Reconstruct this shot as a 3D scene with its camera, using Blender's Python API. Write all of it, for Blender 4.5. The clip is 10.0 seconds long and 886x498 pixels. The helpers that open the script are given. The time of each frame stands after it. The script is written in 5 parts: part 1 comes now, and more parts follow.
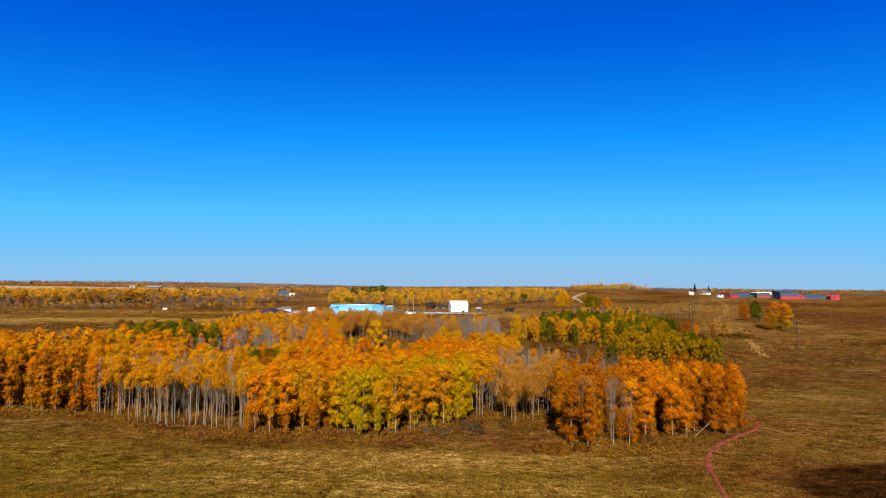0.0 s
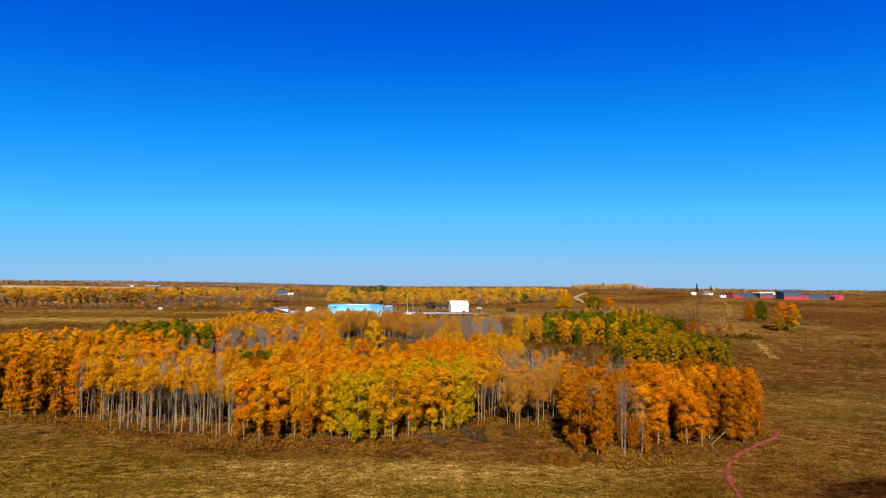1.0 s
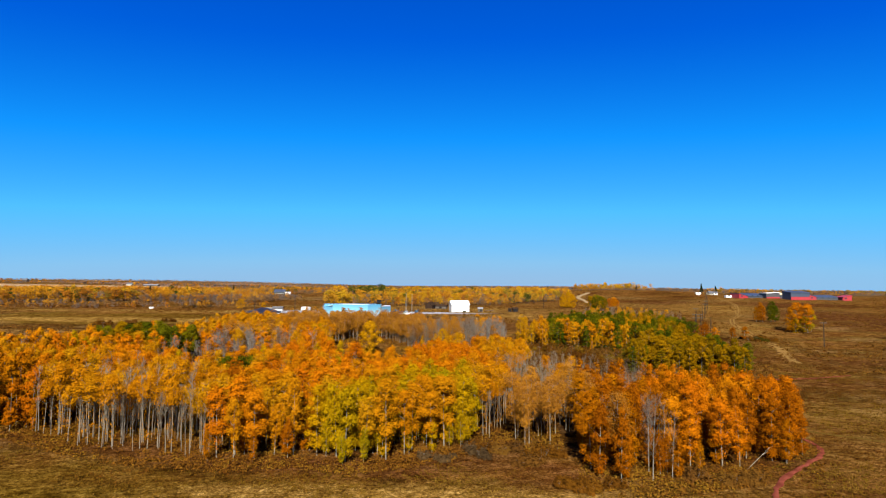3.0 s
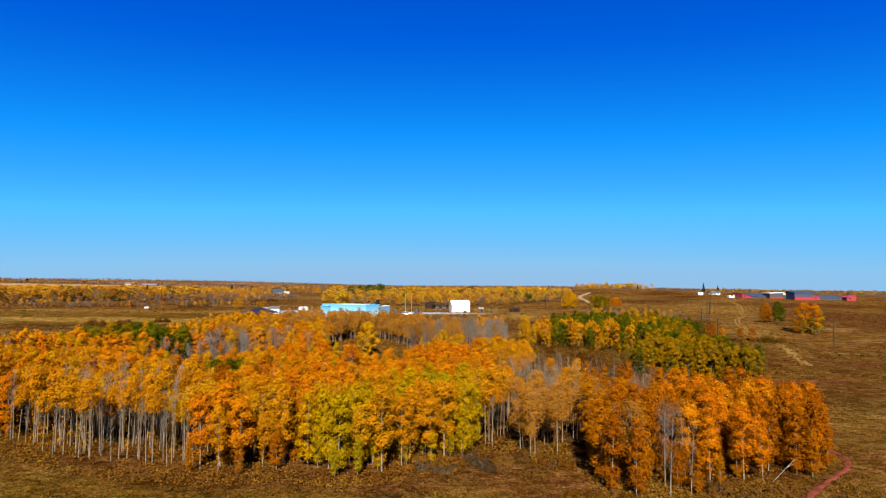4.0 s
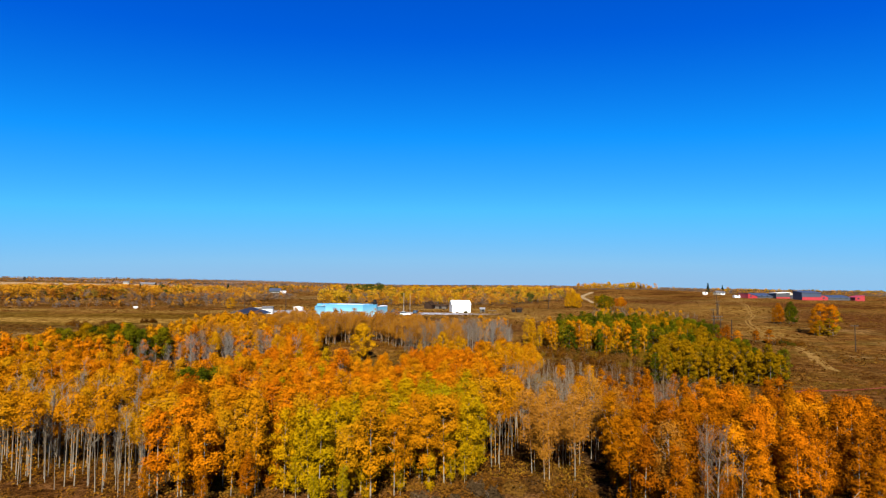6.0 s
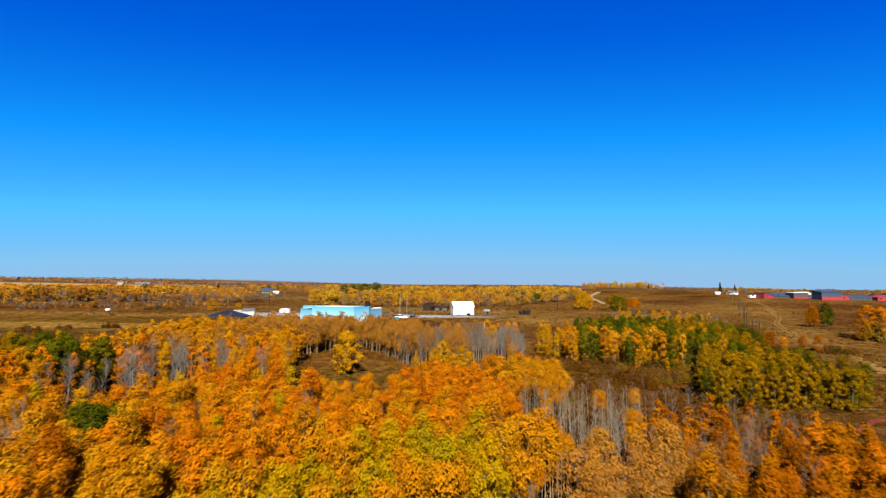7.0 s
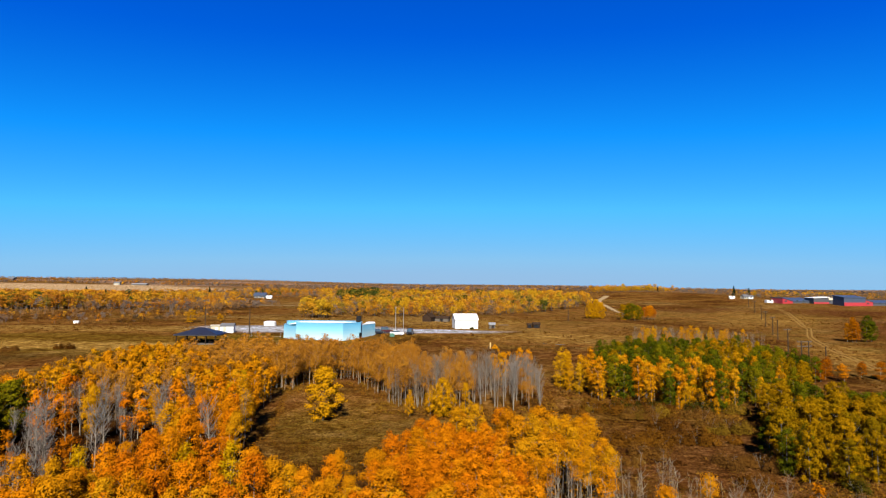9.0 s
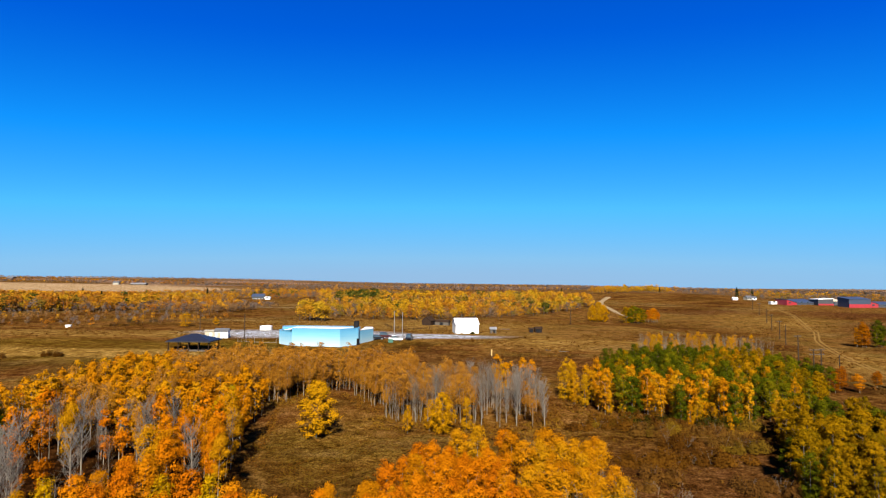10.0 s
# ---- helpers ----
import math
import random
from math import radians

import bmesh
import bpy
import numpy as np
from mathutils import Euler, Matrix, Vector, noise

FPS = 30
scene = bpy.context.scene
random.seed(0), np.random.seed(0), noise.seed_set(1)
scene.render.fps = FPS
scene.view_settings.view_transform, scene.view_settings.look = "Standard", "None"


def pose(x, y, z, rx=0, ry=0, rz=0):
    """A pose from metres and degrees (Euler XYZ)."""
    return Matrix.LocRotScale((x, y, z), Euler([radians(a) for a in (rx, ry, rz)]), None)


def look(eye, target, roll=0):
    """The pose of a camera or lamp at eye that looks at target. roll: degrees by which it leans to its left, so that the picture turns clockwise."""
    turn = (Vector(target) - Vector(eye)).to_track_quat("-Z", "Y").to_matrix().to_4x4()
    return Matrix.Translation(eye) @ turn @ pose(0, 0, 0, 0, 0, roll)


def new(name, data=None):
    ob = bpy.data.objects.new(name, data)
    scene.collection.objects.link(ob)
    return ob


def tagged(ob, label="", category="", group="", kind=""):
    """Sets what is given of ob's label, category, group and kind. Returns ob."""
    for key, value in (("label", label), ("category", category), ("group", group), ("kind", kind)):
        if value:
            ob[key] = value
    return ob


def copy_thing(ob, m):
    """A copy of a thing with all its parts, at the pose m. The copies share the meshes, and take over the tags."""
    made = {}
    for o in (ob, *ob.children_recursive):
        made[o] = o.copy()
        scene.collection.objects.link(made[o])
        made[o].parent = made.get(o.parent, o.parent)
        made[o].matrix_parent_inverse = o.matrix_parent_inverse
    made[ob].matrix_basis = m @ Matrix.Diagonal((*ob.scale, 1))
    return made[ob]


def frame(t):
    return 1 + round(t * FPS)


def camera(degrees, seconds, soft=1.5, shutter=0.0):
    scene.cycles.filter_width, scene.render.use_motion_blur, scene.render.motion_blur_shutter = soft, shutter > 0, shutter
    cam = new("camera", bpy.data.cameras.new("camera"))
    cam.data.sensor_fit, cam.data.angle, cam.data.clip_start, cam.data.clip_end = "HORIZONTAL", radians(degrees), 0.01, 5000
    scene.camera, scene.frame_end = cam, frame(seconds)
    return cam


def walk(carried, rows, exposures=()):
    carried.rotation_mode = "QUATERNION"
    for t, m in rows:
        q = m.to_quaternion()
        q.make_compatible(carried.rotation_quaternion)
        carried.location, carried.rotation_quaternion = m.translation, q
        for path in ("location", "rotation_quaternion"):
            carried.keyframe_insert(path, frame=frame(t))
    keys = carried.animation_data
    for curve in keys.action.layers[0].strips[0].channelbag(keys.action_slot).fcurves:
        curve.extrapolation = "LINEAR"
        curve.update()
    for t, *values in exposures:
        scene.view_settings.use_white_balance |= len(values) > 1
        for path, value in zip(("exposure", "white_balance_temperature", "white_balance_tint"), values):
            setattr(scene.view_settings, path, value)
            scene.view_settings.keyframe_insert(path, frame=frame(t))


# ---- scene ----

# ================= camera and its way =================
cam = camera(75.3, 10.0, soft=1.2, shutter=0.2)
# seconds, x, y, z, yaw (left), pitch (up), roll
ROWS = [
    (0.0, 0.0, -0.40, 21.20, -0.22, 3.84, 0.22),
    (1.0, 0.0, 4.44, 21.10, -0.21, 3.83, 0.28),
    (2.5, 0.0, 11.75, 20.95, -0.20, 3.80, 0.38),
    (3.8, 0.0, 18.05, 20.88, -0.19, 3.77, 0.44),
    (5.0, 0.0, 23.95, 20.85, -0.18, 3.74, 0.50),
    (6.0, 0.04, 28.90, 20.88, -0.19, 3.70, 0.53),
    (6.3, 0.05, 30.50, 20.90, -0.20, 3.68, 0.54),
    (6.4, 0.06, 31.70, 20.92, -0.20, 3.68, 0.55),
    (6.5, 0.08, 33.90, 20.95, -0.20, 3.67, 0.55),
    (6.6, 0.09, 37.30, 20.94, -0.19, 3.67, 0.54),
    (6.8, 0.10, 44.90, 20.92, -0.18, 3.66, 0.50),
    (7.0, 0.10, 52.50, 20.98, -0.16, 3.66, 0.46),
    (7.2, 0.10, 60.00, 21.75, -0.15, 3.67, 0.42),
    (7.3, 0.11, 63.40, 22.25, -0.14, 3.67, 0.42),
    (7.4, 0.12, 65.90, 22.60, -0.14, 3.66, 0.42),
    (7.5, 0.12, 67.10, 22.83, -0.13, 3.66, 0.42),
    (7.7, 0.14, 68.20, 23.18, -0.12, 3.65, 0.42),
    (8.5, 0.32, 72.20, 24.60, -0.05, 3.58, 0.44),
    (9.0, 0.45, 74.75, 25.50, 0.0, 3.53, 0.46),
    (10.0, 0.55, 79.60, 27.25, 0.03, 3.42, 0.48),
]


def aim(x, y, z, yaw, pitch, roll):
    a, b = radians(yaw), radians(pitch)
    way = Vector((-math.sin(a) * math.cos(b), math.cos(a) * math.cos(b), math.sin(b)))
    return look((x, y, z), Vector((x, y, z)) + 10 * way, roll)


walk(cam, [(t, aim(*r)) for t, *r in ROWS])

# ================= sky and sun =================
SUN_UP, SUN_SIDE = 39.0, -1.0
world = bpy.data.worlds.new("sky")
scene.world = world
world.use_nodes = True
wn, wl = world.node_tree.nodes, world.node_tree.links
wn.clear()
sky = wn.new("ShaderNodeTexSky")
sky.sky_type = "NISHITA"
sky.sun_disc = False
sky.sun_elevation = radians(SUN_UP)
sky.sun_rotation = radians(180.0 - SUN_SIDE)
sky.altitude = 600
sky.air_density, sky.dust_density, sky.ozone_density = 1.0, 0.25, 3.0
# the clear polarised autumn sky: the brightness of the sky picks its blue
split = wn.new("ShaderNodeSeparateColor")
level = wn.new("ShaderNodeMath")
level.operation = "MULTIPLY"
level.inputs[1].default_value = 0.05
deep = wn.new("ShaderNodeValToRGB")
stops = [(0.045, (0.0, 0.070, 0.52)), (0.063, (0.0, 0.108, 0.68)), (0.107, (0.006, 0.29, 0.95)), (0.195, (0.078, 0.50, 0.99)),
         (0.376, (0.240, 0.525, 0.82)), (0.485, (0.295, 0.485, 0.725)), (1.0, (0.80, 0.90, 1.0))]
while len(deep.color_ramp.elements) < len(stops):
    deep.color_ramp.elements.new(0.5)
for e, (p, c) in zip(deep.color_ramp.elements, stops):
    e.position, e.color = p, (*c, 1)
back = wn.new("ShaderNodeBackground")
back.inputs["Strength"].default_value = 0.213
wout = wn.new("ShaderNodeOutputWorld")
wl.new(sky.outputs[0], split.inputs[0])
wl.new(split.outputs[0], level.inputs[0])
wl.new(level.outputs[0], deep.inputs[0])
wl.new(deep.outputs[0], back.inputs["Color"])
wl.new(back.outputs[0], wout.inputs["Surface"])

sun = new("sun", bpy.data.lights.new("sun", "SUN"))
sun.data.energy, sun.data.angle, sun.data.color = 5.0, radians(0.5), (1.0, 0.92, 0.78)
sun.rotation_euler = (radians(90 - SUN_UP), 0, radians(SUN_SIDE))
scene.view_settings.exposure = 2.33

# ================= materials =================
def nodes_of(name):
    m = bpy.data.materials.new(name)
    m.use_nodes = True
    nt = m.node_tree
    return m, nt, nt.nodes["Principled BSDF"]


def noise_node(nt, scale, detail=4.0, rough=0.6, stretch=None):
    co = nt.nodes.new("ShaderNodeTexCoord")
    n = nt.nodes.new("ShaderNodeTexNoise")
    n.inputs["Scale"].default_value = scale
    n.inputs["Detail"].default_value = detail
    n.inputs["Roughness"].default_value = rough
    if stretch:
        mp = nt.nodes.new("ShaderNodeMapping")
        mp.inputs["Scale"].default_value = stretch
        nt.links.new(co.outputs["Object"], mp.inputs[0])
        nt.links.new(mp.outputs[0], n.inputs["Vector"])
    else:
        nt.links.new(co.outputs["Object"], n.inputs["Vector"])
    return n


def ramp_node(nt, source, stops):
    r = nt.nodes.new("ShaderNodeValToRGB")
    el = r.color_ramp.elements
    while len(el) < len(stops):
        el.new(0.5)
    for e, (p, c) in zip(el, stops):
        e.position, e.color = p, (*c, 1)
    nt.links.new(source, r.inputs[0])
    return r


def mix_node(nt, fac, a, b, blend="MIX"):
    m = nt.nodes.new("ShaderNodeMix")
    m.data_type, m.blend_type = "RGBA", blend
    for key, v in ((0, fac), (6, a), (7, b)):
        if hasattr(v, "links"):
            nt.links.new(v, m.inputs[key])
        elif key == 0:
            m.inputs[0].default_value = v
        else:
            m.inputs[key].default_value = (*v, 1)
    return m.outputs[2]


def bump_node(nt, source, strength, distance, bsdf):
    b = nt.nodes.new("ShaderNodeBump")
    b.inputs["Strength"].default_value = strength
    b.inputs["Distance"].default_value = distance
    nt.links.new(source, b.inputs["Height"])
    nt.links.new(b.outputs[0], bsdf.inputs["Normal"])


def plain(name, a, b, scale=2.0, rough=0.7, metal=0.0, bump=0.15, stretch=None):
    """Two tones mixed by noise at two scales."""
    m, nt, bs = nodes_of(name)
    big, fine = noise_node(nt, scale, stretch=stretch), noise_node(nt, scale * 9, 2.0)
    col = ramp_node(nt, big.outputs[0], [(0.35, a), (0.68, b)])
    col = mix_node(nt, 0.22, col.outputs[0], ramp_node(nt, fine.outputs[0], [(0.3, a), (0.7, b)]).outputs[0])
    nt.links.new(col, bs.inputs["Base Color"])
    bs.inputs["Roughness"].default_value, bs.inputs["Metallic"].default_value = rough, metal
    if rough >= 0.9:
        bs.inputs["Specular IOR Level"].default_value = 0.0
    if bump:
        bump_node(nt, fine.outputs[0], bump, 0.05, bs)
    return m


def leaf_material(name, tones, through_light=0.12):
    """Leaves: each leaf its own tone out of the tones, each tree shifted a little."""
    m, nt, bs = nodes_of(name)
    geo, info = nt.nodes.new("ShaderNodeNewGeometry"), nt.nodes.new("ShaderNodeObjectInfo")
    n = len(tones)
    add = nt.nodes.new("ShaderNodeMath")
    add.operation = "MULTIPLY_ADD"
    own = nt.nodes.new("ShaderNodeAttribute")
    own.attribute_name = "tree_tone"
    both = nt.nodes.new("ShaderNodeMath")
    both.operation = "ADD"
    nt.links.new(info.outputs["Random"], both.inputs[0])
    nt.links.new(own.outputs["Fac"], both.inputs[1])
    wrap = nt.nodes.new("ShaderNodeMath")
    wrap.operation = "FRACT"
    nt.links.new(both.outputs[0], wrap.inputs[0])
    nt.links.new(wrap.outputs[0], add.inputs[0])
    add.inputs[1].default_value = 0.62
    half = nt.nodes.new("ShaderNodeMath")
    half.operation = "MULTIPLY"
    nt.links.new(geo.outputs["Random Per Island"], half.inputs[0])
    half.inputs[1].default_value = 0.15
    nt.links.new(half.outputs[0], add.inputs[2])
    col = ramp_node(nt, add.outputs[0], [(i / (n - 1), c) for i, c in enumerate(tones)])
    nt.links.new(col.outputs[0], bs.inputs["Base Color"])
    bs.inputs["Roughness"].default_value = 0.55
    bs.inputs["Specular IOR Level"].default_value = 0.0
    tr = nt.nodes.new("ShaderNodeBsdfTranslucent")
    nt.links.new(col.outputs[0], tr.inputs["Color"])
    mx = nt.nodes.new("ShaderNodeMixShader")
    mx.inputs[0].default_value = through_light
    nt.links.new(bs.outputs[0], mx.inputs[1])
    nt.links.new(tr.outputs[0], mx.inputs[2])
    nt.links.new(mx.outputs[0], nt.nodes["Material Output"].inputs["Surface"])
    return m


def bark_material(name, a, b):
    m, nt, bs = nodes_of(name)
    rings = noise_node(nt, 1.0, 3.0, 0.7, (1.0, 1.0, 4.0))
    col = ramp_node(nt, rings.outputs[0], [(0.36, b), (0.47, a), (0.8, a)])
    nt.links.new(col.outputs[0], bs.inputs["Base Color"])
    bs.inputs["Roughness"].default_value = 0.85
    return m


BARK = bark_material("aspen_bark", (0.08432, 0.06914, 0.05059), (0.0253, 0.01855, 0.01349))
BARK_DARK = bark_material("dark_bark", (0.03373, 0.0253, 0.01686), (0.01349, 0.01012, 0.0074))
TWIG = bark_material("grey_twigs", (0.05734, 0.04722, 0.0371), (0.02698, 0.02024, 0.01518))
LEAF = {
    "orange": leaf_material("orange_leaves", [(0.1538, 0.03673, 0.0009444), (0.1883, 0.05358, 0.0009444), (0.1981, 0.06712, 0.001239), (0.1832, 0.07429, 0.001941)]),
    "gold": leaf_material("golden_leaves", [(0.1528, 0.04891, 0.0009146), (0.1743, 0.06544, 0.0012), (0.1704, 0.07538, 0.001544), (0.1354, 0.06933, 0.00245)]),
    "rust": leaf_material("rust_leaves", [(0.08464, 0.02208, 0.000684), (0.1128, 0.03167, 0.000684), (0.127, 0.04253, 0.000684), (0.1165, 0.04587, 0.00108)]),
    "lime": leaf_material("yellow_green_leaves", [(0.1578, 0.07725, 0.00076), (0.1469, 0.0816, 0.000872), (0.1034, 0.07072, 0.000976), (0.03808, 0.03917, 0.001088)]),
    "yellow": leaf_material("yellow_leaves", [(0.1682, 0.06365, 0.000872), (0.1768, 0.07806, 0.001144), (0.1682, 0.08328, 0.001792), (0.1389, 0.07806, 0.002336)]),
    "green": leaf_material("green_leaves", [(0.0129, 0.01665, 0.000872), (0.02459, 0.02693, 0.000976), (0.04978, 0.04238, 0.001144), (0.1113, 0.06876, 0.001144)]),
    "olive": leaf_material("olive_leaves", [(0.07589, 0.04175, 0.00068), (0.1004, 0.04938, 0.00075), (0.0563, 0.03414, 0.00068), (0.01618, 0.01435, 0.00054)]),
    "tan": leaf_material("tan_leaves", [(0.09972, 0.03937, 0.00472), (0.1282, 0.05181, 0.006106), (0.1472, 0.06247, 0.006106), (0.1615, 0.06247, 0.002679)]),
    "bare": leaf_material("withered_leaves", [(0.04896, 0.03046, 0.01088), (0.06256, 0.03808, 0.01197), (0.07072, 0.04134, 0.009792), (0.07888, 0.04243, 0.006528)]),
    "shrub": leaf_material("shrub_leaves", [(0.02897, 0.0133, 0.003432), (0.04447, 0.01869, 0.003432), (0.05108, 0.02448, 0.004164), (0.05459, 0.02023, 0.002772)]),
    "grey": leaf_material("grey_shrub_leaves", [(0.020, 0.0125, 0.0060), (0.027, 0.0165, 0.0076), (0.034, 0.0200, 0.0085), (0.036, 0.0200, 0.0066)]),
    "russet": leaf_material("russet_leaves", [(0.02437, 0.009136, 0.001395), (0.0383, 0.0148, 0.001741), (0.05135, 0.02002, 0.002086), (0.05135, 0.02611, 0.002611)]),
    "ochre": leaf_material("ochre_leaves", [(0.036, 0.0192, 0.0024), (0.0528, 0.0296, 0.0028), (0.068, 0.0376, 0.0032), (0.048, 0.032, 0.0032)]),
    "moss": leaf_material("moss_green_leaves", [(0.007616, 0.007072, 0.000976), (0.01414, 0.01197, 0.001304), (0.02176, 0.01632, 0.00152), (0.03482, 0.01958, 0.001848)]),
    "spruce": leaf_material("spruce_needles", [(0.00272, 0.006096, 0.002016), (0.004736, 0.00876, 0.002448), (0.006096, 0.009792, 0.00332), (0.008104, 0.009792, 0.00332)], 0.1),
}

# ================= the lie of the land =================
def ss(a, b, v):
    t = np.clip((np.asarray(v, float) - a) / (b - a), 0, 1)
    return t * t * (3 - 2 * t)


def land(x, y):
    """Height of the ground."""
    x, y = np.asarray(x, float), np.asarray(y, float)
    h = 9 * ss(110, 290, y)
    h = h - 3.6 * ss(60, 140, x) * (1 - ss(280, 480, y)) * ss(120, 240, y)
    h = h + 5.5 * ss(330, 640, y) + 4 * ss(700, 1600, y) + 3 * ss(1600, 3500, y)
    h = h + 4.5 * np.exp(-((x - 215) / 110) ** 2 - ((y - 700) / 130) ** 2)
    h = h + 22 * ss(200, 1500, -x) * ss(900, 2800, y) - 12 * ss(100, 1700, x) * ss(900, 2600, y)
    h = h - 5 * ss(150, 900, x) * ss(700, 1300, y)
    far = ss(500, 1500, y)
    h = h + far * 3.2 * np.sin(x / 310 + 1.0 + y / 900) * np.sin(y / 420 + 0.5)
    near = 0.16 * np.sin(x / 7.3 + 0.4 * np.sin(y / 9)) * np.sin(y / 8.1 + 1.3) + 0.28 * np.sin(x / 23 + 2) * np.sin(y / 19)
    return h + near * ss(20, 60, y) * (1 - 0.8 * np.exp(-((x + 35) / 60) ** 2 - ((y - 275) / 40) ** 2))


def lift(x, y):
    return float(land(x, y))


def mesh_object(name, verts, faces, material, parent=None, smooth=False):
    me = bpy.data.meshes.new(name)
    verts, faces = np.asarray(verts, np.float32), np.asarray(faces, np.int32)
    k = faces.shape[1]
    me.vertices.add(len(verts))
    me.vertices.foreach_set("co", verts.ravel())
    me.loops.add(faces.size)
    me.loops.foreach_set("vertex_index", faces.ravel())
    me.polygons.add(len(faces))
    me.polygons.foreach_set("loop_start", np.arange(0, faces.size, k, dtype=np.int32))
    me.polygons.foreach_set("loop_total", np.full(len(faces), k, np.int32))
    if smooth:
        me.polygons.foreach_set("use_smooth", np.ones(len(faces), bool))
    me.update(calc_edges=True)
    me.materials.append(material)
    ob = new(name, me)
    ob.parent = parent
    return ob


def spread(dense_from, dense_to, step, low, high):
    c = list(np.arange(dense_from, dense_to + 0.01, step))
    s = step
    while c[-1] < high:
        s *= 1.09
        c.append(min(high, c[-1] + s))
    s = step
    while c[0] > low:
        s *= 1.09
        c.insert(0, max(low, c[0] - s))
    return np.array(c)


def wob(x, y, s, seed=0.0):
    """Soft wandering value, about -1 to 1."""
    return (np.sin(x / s + seed + 1.7 * np.sin(y / (1.3 * s) + seed)) + np.sin(y / (0.8 * s) - 2 * seed + 1.3 * np.sin(x / (1.1 * s)))) / 2


def blob(x, y, cx, cy, rx, ry, edge=0.35, turn=0.0):
    c, s = math.cos(radians(turn)), math.sin(radians(turn))
    u, v = ((x - cx) * c + (y - cy) * s) / rx, (-(x - cx) * s + (y - cy) * c) / ry
    return 1 - ss(1 - edge, 1 + edge, np.hypot(u, v) + 0.16 * wob(x, y, 0.35 * min(rx, ry) + 2.0, cx * 0.1))


gx, gy = spread(-140, 190, 1.6, -4700, 4700), spread(30, 330, 1.6, -400, 4850)
GX, GY = np.meshgrid(gx, gy)
nx, ny = len(gx), len(gy)
idx = np.arange(nx * ny).reshape(ny, nx)
quads = np.stack([idx[:-1, :-1], idx[:-1, 1:], idx[1:, 1:], idx[1:, :-1]], -1).reshape(-1, 4)


def tone_layers(x, y):
    """Where the turf is green, straw-pale, brown, gravelled or stubble."""
    green = 0.6 * blob(x, y, -118, 246, 80, 20) + 0.85 * blob(x, y, -62, 62, 55, 22, 0.5) + 0.5 * blob(x, y, -20, 54, 60, 14, 0.5) + 0.3 * blob(x, y, -14, 168, 16, 16) + 0.4 * blob(x, y, 34, 172, 18, 9, 0.6) + 0.5 * blob(x, y, 8, 62, 26, 14, 0.5)
    green = green + 0.45 * blob(x, y, -40, 262, 40, 14) + 0.15 * blob(x, y, -14, 158, 14, 14)
    # darkest brown patches of the near right meadow
    dark_patch = 1.0 * blob(x, y, 53, 63.0, 16, 8.5, 0.16) + 0.9 * blob(x, y, 72, 64, 16, 9, 0.25)
    brown = 0.75 * blob(x, y, -138, 221, 62, 7) + 0.2 * blob(x, y, 0, 228, 40, 18) + 0.5 * blob(x, y, 90, 210, 30, 30)
    brown = brown + 0.45 * blob(x, y, 118, 162, 26, 10) + 0.15 * blob(x, y, 80, 128, 44, 9, 0.5, -12) + 0.2 * blob(x, y, 15, 240, 60, 9) + 0.1 * blob(x, y, 70, 300, 60, 22)
    brown = brown + 0.1 * blob(x, y, 115, 130, 50, 16) + 0.25 * blob(x, y, 30, 165, 16, 14)
    brown = brown + 0.15 * blob(x, y, 62, 122, 24, 26) + 0.35 * blob(x, y, 34, 150, 18, 26) + 0.2 * blob(x, y, 95, 150, 30, 40) + 0.4 * blob(x, y, 100, 95, 40, 14) + 0.45 * blob(x, y, 170, 480, 60, 30) + 0.15 * blob(x, y, -300, 420, 260, 90)
    brown = brown + 0.5 * blob(x, y, -45, 90, 22, 3.5, 0.5, -22) + 0.5 * blob(x, y, -20, 84, 14, 3, 0.5) + 0.5 * blob(x, y, 2, 87, 12, 3.5, 0.5, 20) + 0.35 * blob(x, y, -75, 96, 20, 3, 0.5)
    straw = 0.8 * blob(x, y, -4, 72, 26, 4.5, 0.6) + 0.4 * blob(x, y, -24, 64, 18, 3.0, 0.6) + 0.6 * blob(x, y, 4, 62, 18, 3.0, 0.6) + 0.35 * blob(x, y, 72, 106, 10, 14, 0.6) + 0.8 * blob(x, y, -120, 240, 80, 7) + 0.7 * blob(x, y, -130, 282, 80, 10) + 0.38 * blob(x, y, 190, 400, 30, 95, 0.5, -24) + 0.5 * blob(x, y, 118, 235, 12, 60, 0.5, -20) + 0.25 * blob(x, y, 60, 90, 14, 22) + 0.5 * blob(x, y, 60, 262, 50, 14) + 0.5 * blob(x, y, 25, 308, 70, 34, 0.6) + 0.35 * blob(x, y, -40, 340, 70, 30, 0.6) + 0.25 * blob(x, y, 150, 400, 60, 40)
    brown = brown + 0.42 * blob(x, y, 75, 84, 45, 26, 0.4)
    brown = brown + 0.25 * blob(x, y, 190, 300, 110, 150, 0.4)
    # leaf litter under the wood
    brown = dark_patch + 0.66 * brown + 0.7 * blob(x, y, -55, 130, 62, 30, 0.4) + 0.8 * blob(x, y, 8, 118, 30, 24, 0.4) + 0.8 * blob(x, y, -48, 165, 20, 24, 0.4) + 0.2 * blob(x, y, 40, 150, 14, 12) + 0.6 * blob(x, y, 62, 166, 14, 22)
    straw = straw * (1 - np.clip(brown, 0, 1))
    gravel = np.clip(blob(x, y, -52, 287, 34, 13) + blob(x, y, -8, 279, 26, 7) + blob(x, y, -30, 272, 8, 8), 0, 1)
    lean_ = -x / np.maximum(y, 1.0)
